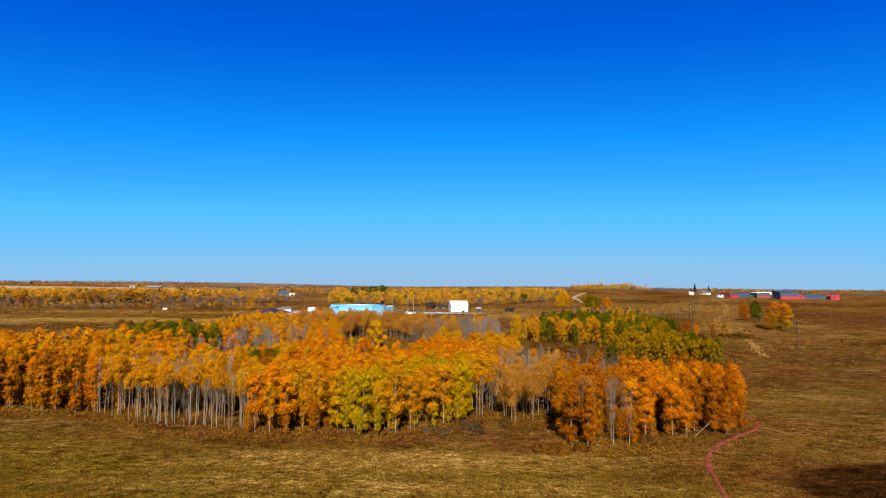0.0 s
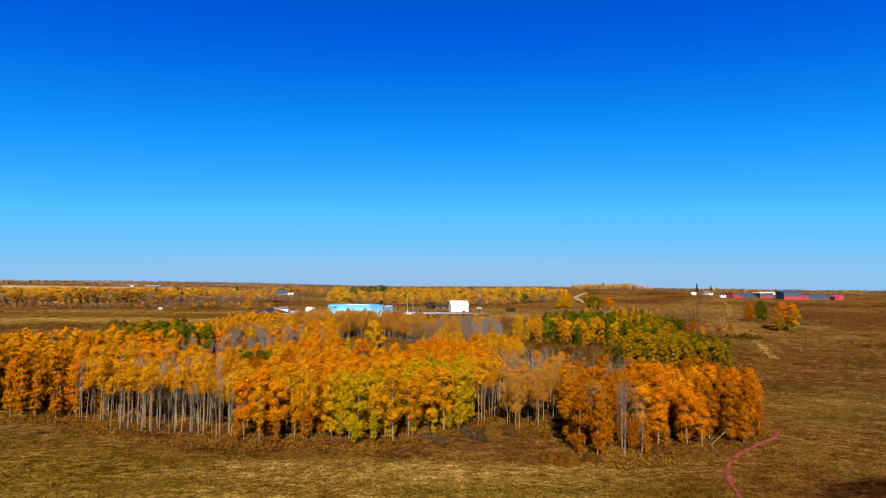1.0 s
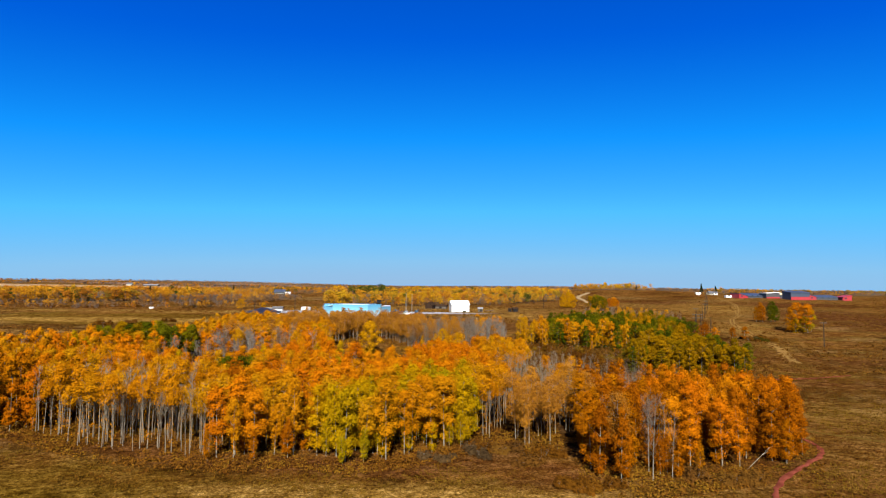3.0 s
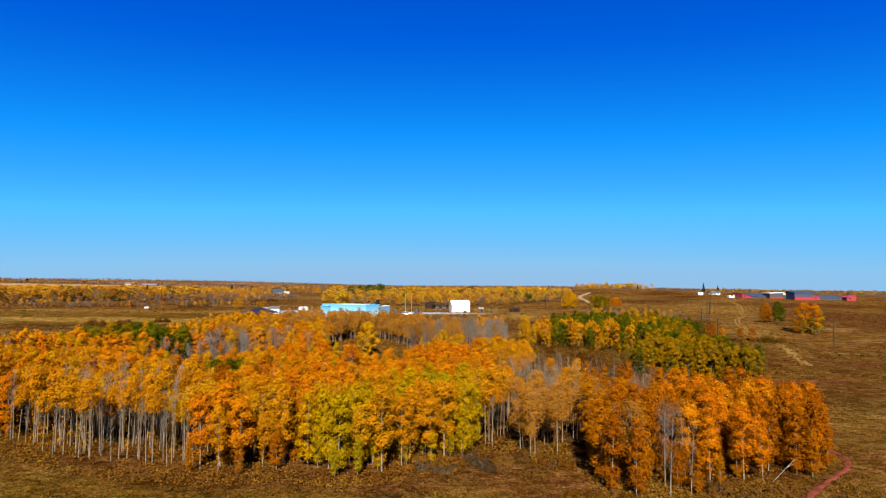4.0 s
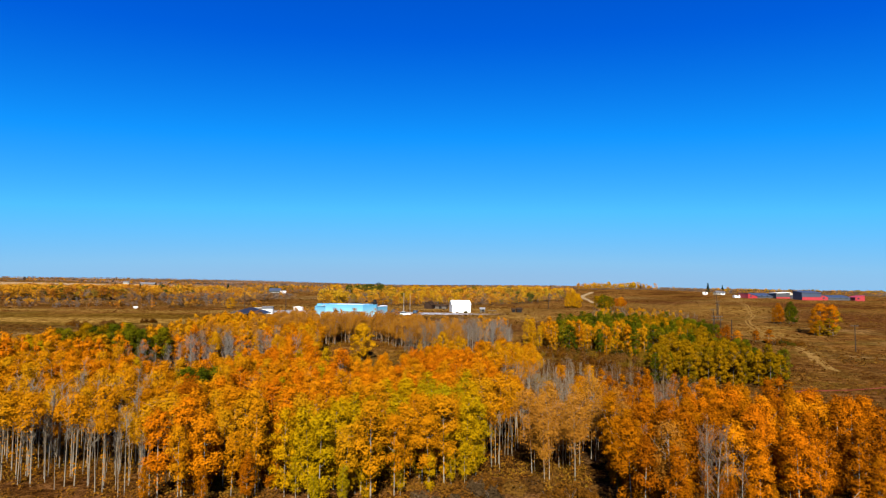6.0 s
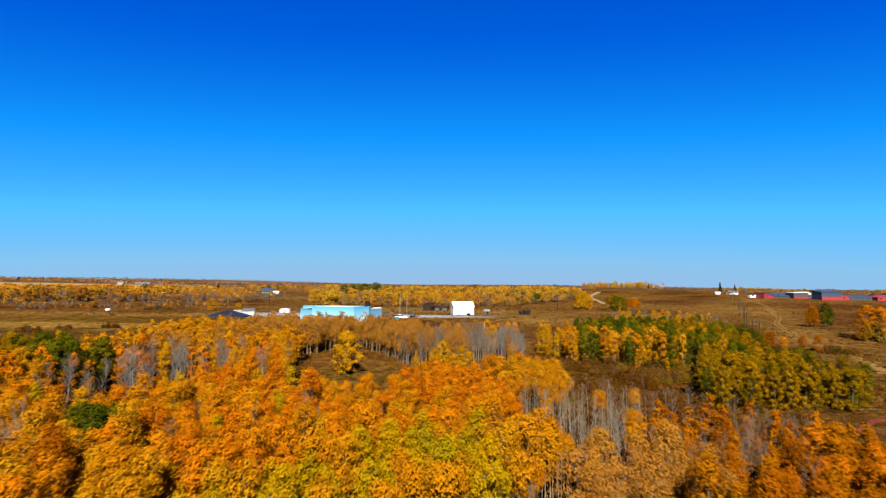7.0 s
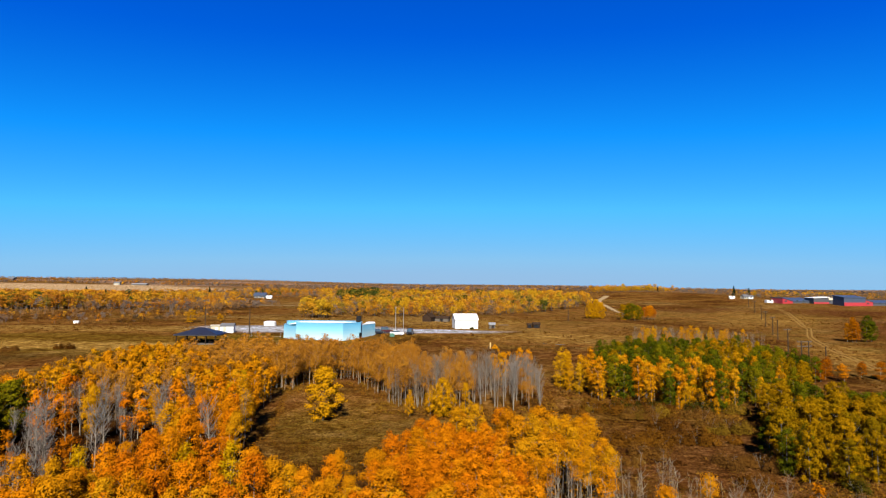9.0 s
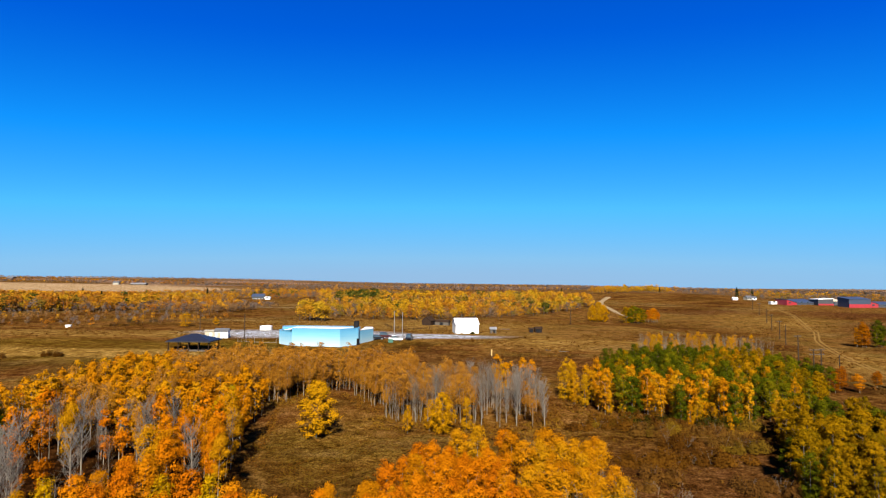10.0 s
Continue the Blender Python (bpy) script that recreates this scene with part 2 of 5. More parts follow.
    far_side = np.clip(935 + 3100 * (lean_ - 0.32), 600, 1390)
    stubble = ss(0.30, 0.33, lean_ + 0.01 * wob(x, y, 90.0)) * ss(700, 760, y + 20 * wob(x, y, 60.0)) * (1 - ss(-30, 10, y - far_side)) + 0.6 * blob(x, y, 500, 2400, 600, 250, 0.2)
    wood = ss(0.3, 0.7, 0.5 + 0.5 * wob(x, y, 120.0, 2.0)) * ss(900, 1500, y)
    russet = 0.9 * blob(x, y, 168, 440, 34, 15, 0.3) + 0.9 * blob(x, y, 245, 435, 48, 22, 0.3) + 0.8 * blob(x, y, 222, 330, 40, 55, 0.4) + 0.7 * blob(x, y, 205, 270, 42, 20, 0.4)
    russet = russet + 0.5 * blob(x, y, -140, 284, 40, 9, 0.5) + 0.5 * blob(x, y, 20, 228, 60, 12, 0.5) + 0.5 * blob(x, y, 95, 140, 26, 6, 0.5, -8) + 0.5 * blob(x, y, 120, 172, 40, 8, 0.5)
    russet = russet + 0.45 * blob(x, y, 36, 158, 16, 20, 0.5) + 0.4 * blob(x, y, 60, 300, 50, 18, 0.5) + 0.7 * blob(x, y, -42, 91, 34, 4.5, 0.5, -16) + 0.6 * blob(x, y, -2, 84, 16, 3.5, 0.5) + 0.4 * blob(x, y, 62, 262, 26, 9, 0.5)
    russet = russet * (1 - straw)
    return [np.clip(v, 0, 1) for v in (green, brown, straw, gravel, stubble, wood, russet)]


LAYERS = ("green", "brown", "straw", "gravel", "stubble", "wood", "russet")


def ground_material():
    m, nt, bs = nodes_of("dry_grassland")
    lay = {}
    for key in LAYERS:
        a = nt.nodes.new("ShaderNodeAttribute")
        a.attribute_name = key
        lay[key] = a.outputs["Fac"]
    patch = noise_node(nt, 0.10, 6.0, 0.62)
    streak = noise_node(nt, 0.9, 5.0, 0.7, (0.7, 1.0, 1.0))
    tuft = noise_node(nt, 3.2, 3.0, 0.7)
    sweep = noise_node(nt, 0.028, 6.0, 0.68, (0.6, 1.0, 1.0))
    turf = noise_node(nt, 0.30, 6.0, 0.68, (0.8, 1.0, 1.0))
    base = ramp_node(nt, patch.outputs[0], [(0.36, (0.01207, 0.004701, 0.000783)), (0.45, (0.02853, 0.01201, 0.001672)), (0.54, (0.04608, 0.02193, 0.002949)), (0.64, (0.02744, 0.01776, 0.001771))])
    # the extra blue in these wide tones stands in for haze
    wide = ramp_node(nt, sweep.outputs[0], [(0.40, (0.01427, 0.004701, 0.001474)), (0.46, (0.0395, 0.0141, 0.003435)), (0.51, (0.05925, 0.0261, 0.006384)), (0.56, (0.02963, 0.01515, 0.003192)), (0.63, (0.07682, 0.04177, 0.01375))])
    col = mix_node(nt, 0.6, base.outputs[0], wide.outputs[0])
    # the wood tone, for far ground, is lightened by painted haze
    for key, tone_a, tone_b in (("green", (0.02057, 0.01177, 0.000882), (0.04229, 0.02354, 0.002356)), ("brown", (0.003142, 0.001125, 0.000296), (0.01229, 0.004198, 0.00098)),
                                ("straw", (0.05258, 0.02662, 0.004416), (0.09719, 0.05426, 0.01178)), ("wood", (0.04858, 0.02815, 0.01571), (0.08576, 0.05016, 0.02946)), ("russet", (0.01285, 0.00403, 0.00111), (0.03772, 0.01382, 0.00386)),
                                ("stubble", (0.09531, 0.05866, 0.02558), (0.131, 0.08536, 0.0409)), ("gravel", (0.080, 0.077, 0.073), (0.122, 0.117, 0.112))):
        tone_c = ramp_node(nt, streak.outputs[0], [(0.32, tone_a), (0.68, tone_b)])
        edge = nt.nodes.new("ShaderNodeMath")
        edge.operation = "MULTIPLY"
        wear = ramp_node(nt, patch.outputs[0], [(0.25, (0.8,) * 3), (0.55, (1.0,) * 3)])
        nt.links.new(lay[key], edge.inputs[0])
        nt.links.new(wear.outputs[0], edge.inputs[1])
        col = mix_node(nt, edge.outputs[0], col, tone_c.outputs[0])
    # soft mottling of the turf: worn, thick and bleached spots
    for source, low_, high_, share_ in ((turf, 0.62, 1.35, 0.95), (streak, 0.60, 1.4, 0.95), (tuft, 0.36, 1.8, 0.9)):
        mottle = ramp_node(nt, source.outputs[0], [(0.36, (low_, low_ * 0.92, low_ * 0.8)), (0.49, (1.0, 1.0, 1.0)), (0.63, (high_, high_ * 1.06, high_ * 1.25))])
        col = mix_node(nt, share_, col, mottle.outputs[0], "MULTIPLY")
    nt.links.new(col, bs.inputs["Base Color"])
    bs.inputs["Roughness"].default_value = 0.95
    bs.inputs["Specular IOR Level"].default_value = 0.0
    bump_node(nt, tuft.outputs[0], 0.75, 0.35, bs)
    return m


GROUND = ground_material()
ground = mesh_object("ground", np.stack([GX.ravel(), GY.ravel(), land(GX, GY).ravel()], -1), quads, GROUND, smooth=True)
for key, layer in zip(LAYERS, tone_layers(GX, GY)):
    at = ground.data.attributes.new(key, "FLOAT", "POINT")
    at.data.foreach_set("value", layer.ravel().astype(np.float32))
tagged(ground, "rolling dry autumn grassland, brown and olive, with worn patches", "ground", kind="structure")


def ribbon(name, points, widths, material, label, raise_by=0.05, ragged=0.25, seed=1):
    """A strip of path laid on the ground along a smooth line."""
    rng = np.random.default_rng(seed)
    p = np.array(points, float)
    d = np.r_[0, np.cumsum(np.hypot(*np.diff(p, axis=0).T))]
    s = np.linspace(0, d[-1], max(8, int(d[-1] / 1.2)))
    # rounded corners
    xs, ys = np.interp(s, d, p[:, 0]), np.interp(s, d, p[:, 1])
    k = np.ones(7) / 7
    for _ in range(2):
        xs[3:-3], ys[3:-3] = np.convolve(xs, k, "valid"), np.convolve(ys, k, "valid")
    w = np.interp(s, np.linspace(0, d[-1], len(widths)), widths)
    tx, ty = np.gradient(xs), np.gradient(ys)
    n = np.hypot(tx, ty)
    ox, oy = -ty / n, tx / n
    cols = []
    for f in (-0.5, -0.25, 0.0, 0.25, 0.5):
        r = w * f * (1 + (ragged * rng.uniform(-1, 1, len(s)) if abs(f) == 0.5 else 0))
        vx, vy = xs + ox * r, ys + oy * r
        cols.append(np.stack([vx, vy, land(vx, vy) + raise_by * (1.0 if abs(f) < 0.5 else 0.5)], -1))
    v = np.stack(cols, 1).reshape(-1, 3)
    i = np.arange(len(s) * 5).reshape(-1, 5)
    f = np.stack([i[:-1, :-1], i[:-1, 1:], i[1:, 1:], i[1:, :-1]], -1).reshape(-1, 4)[:, ::-1]
    ob = mesh_object(name, v, f, material, smooth=True)
    return tagged(ob, label, name.split("_")[-1], kind="structure")


RED_DIRT = plain("red_shale", (0.03808, 0.008976, 0.00544), (0.08976, 0.02285, 0.01523), 0.9, 0.95)
DIRT = plain("pale_dirt", (0.068, 0.03808, 0.01088), (0.1006, 0.05875, 0.0185), 0.8, 0.95)
RUT = plain("dark_rut", (0.01197, 0.005168, 0.001904), (0.0408, 0.02176, 0.00544), 1.2, 0.95)
ROAD = plain("gravel_road", (0.08976, 0.06256, 0.03373), (0.1224, 0.08976, 0.05331), 0.5, 0.95)

# ================= paths and tracks =================
RED_PATH = [(27, 52), (30, 62), (31.5, 69), (33.5, 73.5), (37.3, 78.2), (43.2, 83.5), (48.5, 87.6), (51, 90.5), (50.0, 94.5), (50.5, 102)]
ribbon("red_footpath", RED_PATH, [0.45, 0.5, 0.5, 0.72, 0.6, 0.4],
       RED_DIRT, "narrow red shale footpath winding through dry grass", 0.13, 0.55, 3)
ribbon("red_footpath", [(60, 136), (66.4, 142.8), (72.4, 145.4), (82, 146), (96, 150)], [0.9, 1.3, 0.8, 0.5], RED_DIRT, "narrow red shale footpath beside green poplars", 0.05, 0.3, 4)
TRACK = [(94, 168), (106, 194), (114, 222), (122, 247), (130, 271), (148, 307), (160, 326), (172, 345), (176, 356), (196, 395), (209, 422), (226, 470), (240, 512)]
for side in (-0.9, 0.9):
    ribbon("dirt_track", [(x + side, y) for x, y in TRACK], [0.5, 0.7, 0.6, 0.8, 0.6], DIRT, "worn dirt vehicle track in dry grass", 0.04, 0.35, 5 + int(side > 0))
for side in (-1.0, 1.0):
    ribbon("dirt_track", [(103.5 + side, 164), (106.5 + side, 174), (112 + side, 190), (118 + side, 209)], [0.5, 0.9, 0.6], RUT, "dark wheel rut worn into dry grass", 0.04, 0.5, 8)
ribbon("dirt_track", [(94, 166), (97, 176), (104, 191), (111, 206)], [1.2, 2.6, 1.0], DIRT, "worn pale patch of bare dirt in dry grass", 0.03, 0.5, 13)
ribbon("dirt_track", [(50.5, 102), (62, 92), (74, 84), (95, 74)], [0.8, 1.2, 1.2, 1.0], plain("straw_track", (0.03373, 0.01855, 0.004024), (0.05059, 0.0297, 0.006744), 1.0, 0.95), "faint flattened track through straw-coloured grass", 0.03, 0.4, 9)
ribbon("gravel_road", [(104, 400), (108, 436), (113, 473), (116, 502), (124, 530), (131, 552), (150, 600)], [3.0, 4.0, 4.5, 5.0], ROAD, "pale gravel road climbing the hill", 0.22, 0.1, 10)
ribbon("gravel_road", [(-150, 470), (-110, 448), (-78, 452), (-66, 470)], [3.0, 3.5, 3.0], ROAD, "pale gravel lane between autumn woods", 0.06, 0.1, 11)
ribbon("gravel_road", [(116, 502), (140, 492), (170, 488)], [3.0, 2.5], DIRT, "dirt lane across a bare hill", 0.2, 0.2, 12)

# ================= trees =================
def tube(points, radii, sides):
    """A tapered tube as arrays of points and quads."""
    p, r = np.asarray(points, float), np.asarray(radii, float)
    ang = np.arange(sides) * 2 * np.pi / sides
    d = np.gradient(p, axis=0)
    d /= np.linalg.norm(d, axis=1)[:, None] + 1e-9
    a = np.cross(d, np.array([0.31, 0.95, 0.05]))
    a /= np.linalg.norm(a, axis=1)[:, None]
    b = np.cross(d, a)
    v = p[:, None] + r[:, None, None] * (np.cos(ang)[None, :, None] * a[:, None] + np.sin(ang)[None, :, None] * b[:, None])
    i = np.arange(len(p) * sides).reshape(len(p), sides)
    j = np.roll(i, -1, 1)
    f = np.stack([i[:-1], j[:-1], j[1:], i[1:]], -1).reshape(-1, 4)
    return v.reshape(-1, 3), f


def gather(pieces):
    vs, fs, k = [], [], 0
    for v, f in pieces:
        vs.append(v)
        fs.append(f + k)
        k += len(v)
    return np.concatenate(vs), np.concatenate(fs)


def leaves(rng, centres, size, outward=None):
    """Small leaf sprays at the centres, facing outward from their clump."""
    n = len(centres)
    nrm = rng.normal(size=(n, 3)) * 0.30
    if outward is not None:
        nrm = nrm + outward
    nrm /= np.linalg.norm(nrm, axis=1)[:, None] + 1e-9
    a = np.cross(nrm, rng.normal(size=(n, 3)))
    a /= np.linalg.norm(a, axis=1)[:, None] + 1e-9
    b = np.cross(nrm, a)
    s = (size * rng.uniform(0.65, 1.3, n))[:, None]
    v = np.stack([centres - a * s * 0.55 - b * s * 0.2, centres + a * s * 0.45 - b * s * 0.45, centres + a * s * 0.1 + b * s * 0.65], 1)
    return v.reshape(-1, 3), np.arange(3 * n).reshape(-1, 3)


def in_threes(f):
    return np.concatenate([f[:, [0, 1, 2]], f[:, [0, 2, 3]]])


def two_tone(name, leaf, wood, leaf_mat, wood_mat, parent=None):
    """Leaves and the twigs that carry them as one mesh."""
    v, f = gather([leaf, (wood[0], in_threes(wood[1]))])
    ob = mesh_object(name, v, f, leaf_mat, parent)
    ob.data.materials.append(wood_mat)
    ob.data.polygons.foreach_set("material_index", np.r_[np.zeros(len(leaf[1]), np.int32), np.ones(len(f) - len(leaf[1]), np.int32)])
    return ob


# crown base, crown radius, clumps, leaves a clump, leaf size, clump spread, twigs, widest at, low leaves
SHAPE = {
    "orange": (0.28, 1.65, 32, 135, 0.17, 0.42, 6, 0.42, 60),
    "gold": (0.32, 1.55, 31, 130, 0.165, 0.42, 6, 0.44, 60),
    "tall": (0.66, 1.30, 21, 85, 0.17, 0.44, 14, 0.45, 44),
    "rust": (0.05, 1.40, 40, 118, 0.16, 0.38, 6, 0.32, 190),
    "lime": (0.10, 1.50, 38, 115, 0.16, 0.38, 6, 0.34, 110),
    "yellow": (0.06, 1.95, 38, 112, 0.165, 0.40, 6, 0.28, 56),
    "green": (0.10, 2.15, 34, 120, 0.19, 0.42, 6, 0.42, 52),
    "olive": (0.02, 2.65, 38, 150, 0.20, 0.38, 6, 0.34, 120),
    "broad": (0.04, 3.30, 84, 78, 0.25, 0.46, 8, 0.26, 104),
    "tan": (0.38, 1.55, 36, 72, 0.15, 0.44, 18, 0.50, 40),
    "bare": (0.26, 1.05, 14, 9, 0.11, 0.42, 40, 0.60, 4),
    "stem": (0.48, 0.62, 9, 8, 0.11, 0.36, 15, 0.55, 3),
    "dead": (0.14, 1.45, 10, 3, 0.12, 0.40, 70, 0.62, 0),
}
LEAF_OF = {"tall": "gold", "dead": "bare", "stem": "bare", "broad": "yellow"}


def profile(u, widest):
    """Half-width of the crown at the part u of its height."""
    return np.where(u < widest, 0.45 + 0.55 * u / widest, np.clip(1 - ((u - widest) / (1.03 - widest)) ** 1.6, 0, 1) ** 0.7)


def tree_arrays(kind, height, seed, few=1.0, big=1.0, foot=None):
    """Wood and leaves of one tree standing at the origin."""
    rng = np.random.default_rng(seed)
    base, wide, clumps, each, size, spread_, twigs, widest, low = SHAPE[kind]
    if foot is not None:
        base = min(base, foot)
    lean = rng.normal(0, 0.06 if kind == "bare" else 0.03, 2) * height
    zs = np.linspace(0, 1, 6)
    spine = np.stack([lean[0] * zs ** 1.5 + 0.06 * np.sin(3 * zs + seed), lean[1] * zs ** 1.5, zs * height * 0.93 - 0.25], -1)
    thick = {"olive": 0.012, "bare": 0.0062, "tan": 0.0066, "dead": 0.0095, "tall": 0.0064, "stem": 0.0058}.get(kind, 0.0078) * height
    stem, wood = (tube(spine, thick * (1.15 - 0.95 * zs), 6) if few > 0.6 else tube(spine[[0, 5]], thick * np.array([1.1, 0.3]), 3)), []
    n = max(6, int(clumps * few))
    u = np.sort(rng.beta(1.25, 1.15, n))
    ang = rng.uniform(0, 2 * np.pi) + np.arange(n) * 2.399 + rng.normal(0, 0.3, n)
    rad = wide * profile(u, widest) * np.sqrt(rng.uniform(0.16, 1.0, n)) * rng.uniform(0.85, 1.1, n)
    z = height * (base + (1 - base) * u)
    mid = np.stack([np.interp(z, spine[:, 2], spine[:, 0]) + rad * np.cos(ang), np.interp(z, spine[:, 2], spine[:, 1]) + rad * np.sin(ang), z], -1)
    k = max(1, int(each * few)) if few < 1 else each
    # uneven clumps: some thick, some thin
    share = np.clip(rng.normal(1, 0.4, n), 0.25, 1.9)
    rep = np.repeat(np.arange(n), np.maximum(1, (k * share).astype(int)))
    way = rng.normal(size=(len(rep), 3)) + np.array([0, 0, 0.3])
    way /= np.linalg.norm(way, axis=1)[:, None] + 1e-6
    ragged = 1 + 0.22 * np.sin(4 * way[:, 0] + 2.1 * rep) + 0.18 * np.sin(5 * way[:, 2] + 1.3 * rep)
    off = way * (1.75 * spread_ * (0.75 + 0.25 * share[rep]) * ragged * rng.uniform(0.1, 1.0, len(rep)) ** 0.45)[:, None] * np.array([1, 1, 0.9])
    c = mid[rep] + off
    face = way + np.stack([np.cos(ang[rep]), np.sin(ang[rep]), 0.5 + 0 * rep], -1) * 0.35
    if low:
        lz = rng.uniform(0.12, max(base, 0.3), int(low * few)) * height
        la = rng.uniform(0, 2 * np.pi, len(lz))
        c = np.concatenate([c, np.stack([0.5 * wide * np.cos(la) * rng.uniform(0.1, 1, len(lz)), 0.5 * wide * np.sin(la) * rng.uniform(0.1, 1, len(lz)), lz], -1)])
        face = np.concatenate([face, np.stack([np.cos(la), np.sin(la), 0.3 + 0 * la], -1)])
    c[:, 2] = np.maximum(c[:, 2], 0.15)
    leaf = leaves(rng, c, size * big, face)
    for i in range(max(2, int(twigs * (1.0 if few > 0.6 else few)))):
        tz = height * (base * 0.8 + (0.92 - base * 0.8) * rng.uniform() ** 0.9)
        a = rng.uniform(0, 2 * np.pi)
        ln = wide * profile(np.array((tz / height - base * 0.8) / (1 - base * 0.8)), widest) * rng.uniform(0.7, 1.15)
        p0 = np.array([np.interp(tz, spine[:, 2], spine[:, 0]), np.interp(tz, spine[:, 2], spine[:, 1]), tz])
        rise = ln * rng.uniform(0.5, 1.3) * {"bare": 1.7, "stem": 1.7, "dead": 1.9}.get(kind, 1.0)
        p2 = p0 + np.array([ln * np.cos(a), ln * np.sin(a), rise])
        p1 = p0 + (p2 - p0) * 0.5 + np.array([0, 0, -0.12 * ln])
        r0 = (0.0021 if kind in ("bare", "tan") else 0.0034) * height
        wood.append(tube([p0, p1, p2], [r0, r0 * 0.65, r0 * 0.3], 3))
        if kind in ("bare", "dead", "tan", "stem"):
            for q in range(2):
                e = p1 + (p2 - p1) * rng.uniform(0.1, 0.6)
                wood.append(tube([e, e + np.array([rng.normal(0, 0.4), rng.normal(0, 0.4), rng.uniform(0.4, 0.9)]) * 0.8], [r0 * 0.5, r0 * 0.25], 3))
    return stem, gather(wood), leaf


def far_tree_arrays(height, seed, count, size):
    """A tree seen from far off: short stem and an uneven head of several lobes of leaf sprays."""
    rng = np.random.default_rng(seed)
    n = int(rng.integers(6, 10))
    u = rng.uniform(0.0, 1.0, n) ** 0.8
    ang = np.arange(n) * 2.399 + rng.uniform(0, 6.283)
    rad = 0.21 * height * (1.05 - 0.75 * u) * rng.uniform(0.3, 1.25, n)
    mid = np.stack([rad * np.cos(ang), rad * np.sin(ang), height * (0.24 + 0.66 * u)], -1)
    girth = 0.105 * height * rng.uniform(0.65, 1.25, n)
    rep = rng.choice(n, count, p=girth / girth.sum())
    d = rng.normal(size=(count, 3))
    d /= np.linalg.norm(d, axis=1)[:, None]
    c = mid[rep] + d * (girth[rep] * rng.uniform(0.3, 1.0, count) ** 0.5)[:, None] * np.array([1.45, 1.45, 1.5])
    c[:, 2] = np.maximum(c[:, 2], 0.2)
    leaf = leaves(rng, c, size, d * 0.7 + np.array([0, 0, 0.3]))
    stem = tube(np.array([(0, 0, -0.4), (0, 0, 0.8 * height)]), np.array([0.011, 0.004]) * height, 3)
    return stem, gather([tube(np.array([(0, 0, 0.35 * height), (0.1 * height, 0, 0.7 * height)]), np.array([0.006, 0.003]) * height, 3)]), leaf


PALE_BARK = bark_material("pale_aspen_bark", (0.071, 0.05742, 0.04132), (0.02398, 0.01712, 0.01081))
WOOD_OF = {k: BARK for k in SHAPE}
WOOD_OF.update(bare=BARK, tall=PALE_BARK, dead=BARK, stem=PALE_BARK)
WOOD_OF.update(olive=BARK_DARK, green=BARK_DARK, yellow=BARK_DARK, broad=BARK_DARK)
TREE_WORDS = {
    "orange": ("aspen in deep orange autumn leaf with a pale trunk", "orange aspens", "orange_aspen"),
    "gold": ("aspen in golden autumn leaf with a pale trunk", "golden aspens", "golden_aspen"),
    "tall": ("tall aspen with a bare white trunk and a golden top", "white-stemmed aspens", "white_stemmed_aspen"),
    "rust": ("aspen in rusty orange leaf down to the ground", "rusty aspens", "rusty_aspen"),
    "lime": ("aspen turning from green to bright yellow", "yellow-green aspens", "yellow_green_aspen"),
    "yellow": ("bushy poplar in bright yellow leaf", "yellow poplars", "yellow_poplar"),
    "green": ("poplar with green leaves turning yellow", "green poplars", "green_poplar"),
    "olive": ("broad bushy poplar with olive-green and yellow leaves", "olive poplars", "olive_poplar"),
    "broad": ("broad full poplar in bright yellow leaf standing alone", "yellow poplars", "yellow_poplar"),
    "tan": ("thin aspen with sparse tan leaves and grey stem", "tan aspens", "tan_aspen"),
    "bare": ("leafless grey aspen with a slender pale stem", "leafless aspens", "leafless_aspen"),
    "stem": ("slender leafless aspen with a straight white stem", "white leafless aspens", "white_leafless_aspen"),
    "dead": ("bare grey branching tree without leaves", "bare grey trees", "bare_tree"),
}
HEIGHT = 9.6
PROTO = {}
TWIGS_OF = {"bare": bark_material("brown_twigs", (0.0452, 0.03108, 0.02011), (0.02437, 0.01628, 0.0111)), "dead": bark_material("grey_branches", (0.05184, 0.0432, 0.03528), (0.0288, 0.02304, 0.01872))}


def prototype(kind, variants):
    """The first trees of a kind, out of sight under the ground until copied."""
    made = []
    for i in range(variants):
        stem, wood, leaf = tree_arrays(kind, HEIGHT, 37 * i + 11 * len(kind) + 5)
        root = new(TREE_WORDS[kind][2])
        mesh_object("trunk", *stem, WOOD_OF[kind], root, smooth=True)
        two_tone("crown", leaf, wood, LEAF[LEAF_OF.get(kind, kind)], TWIGS_OF.get(kind, WOOD_OF[kind]), root)
        tagged(root, TREE_WORDS[kind][0], "tree", TREE_WORDS[kind][1])
        made.append([root, False])
    return made


def plant(kind, x, y, size, rng):
    if kind not in PROTO:
        PROTO[kind] = prototype(kind, 6)
    pick = PROTO[kind][rng.integers(6)]
    wide = size * rng.uniform(0.9, 1.12)
    m = pose(x, y, lift(x, y), 0, 0, rng.uniform(0, 360))
    if not pick[1]:
        pick[1] = True
        pick[0].matrix_basis = m @ Matrix.Diagonal((wide, wide, size, 1))
        return pick[0]
    ob = copy_thing(pick[0], m)
    ob.scale = (wide, wide, size)
    return ob


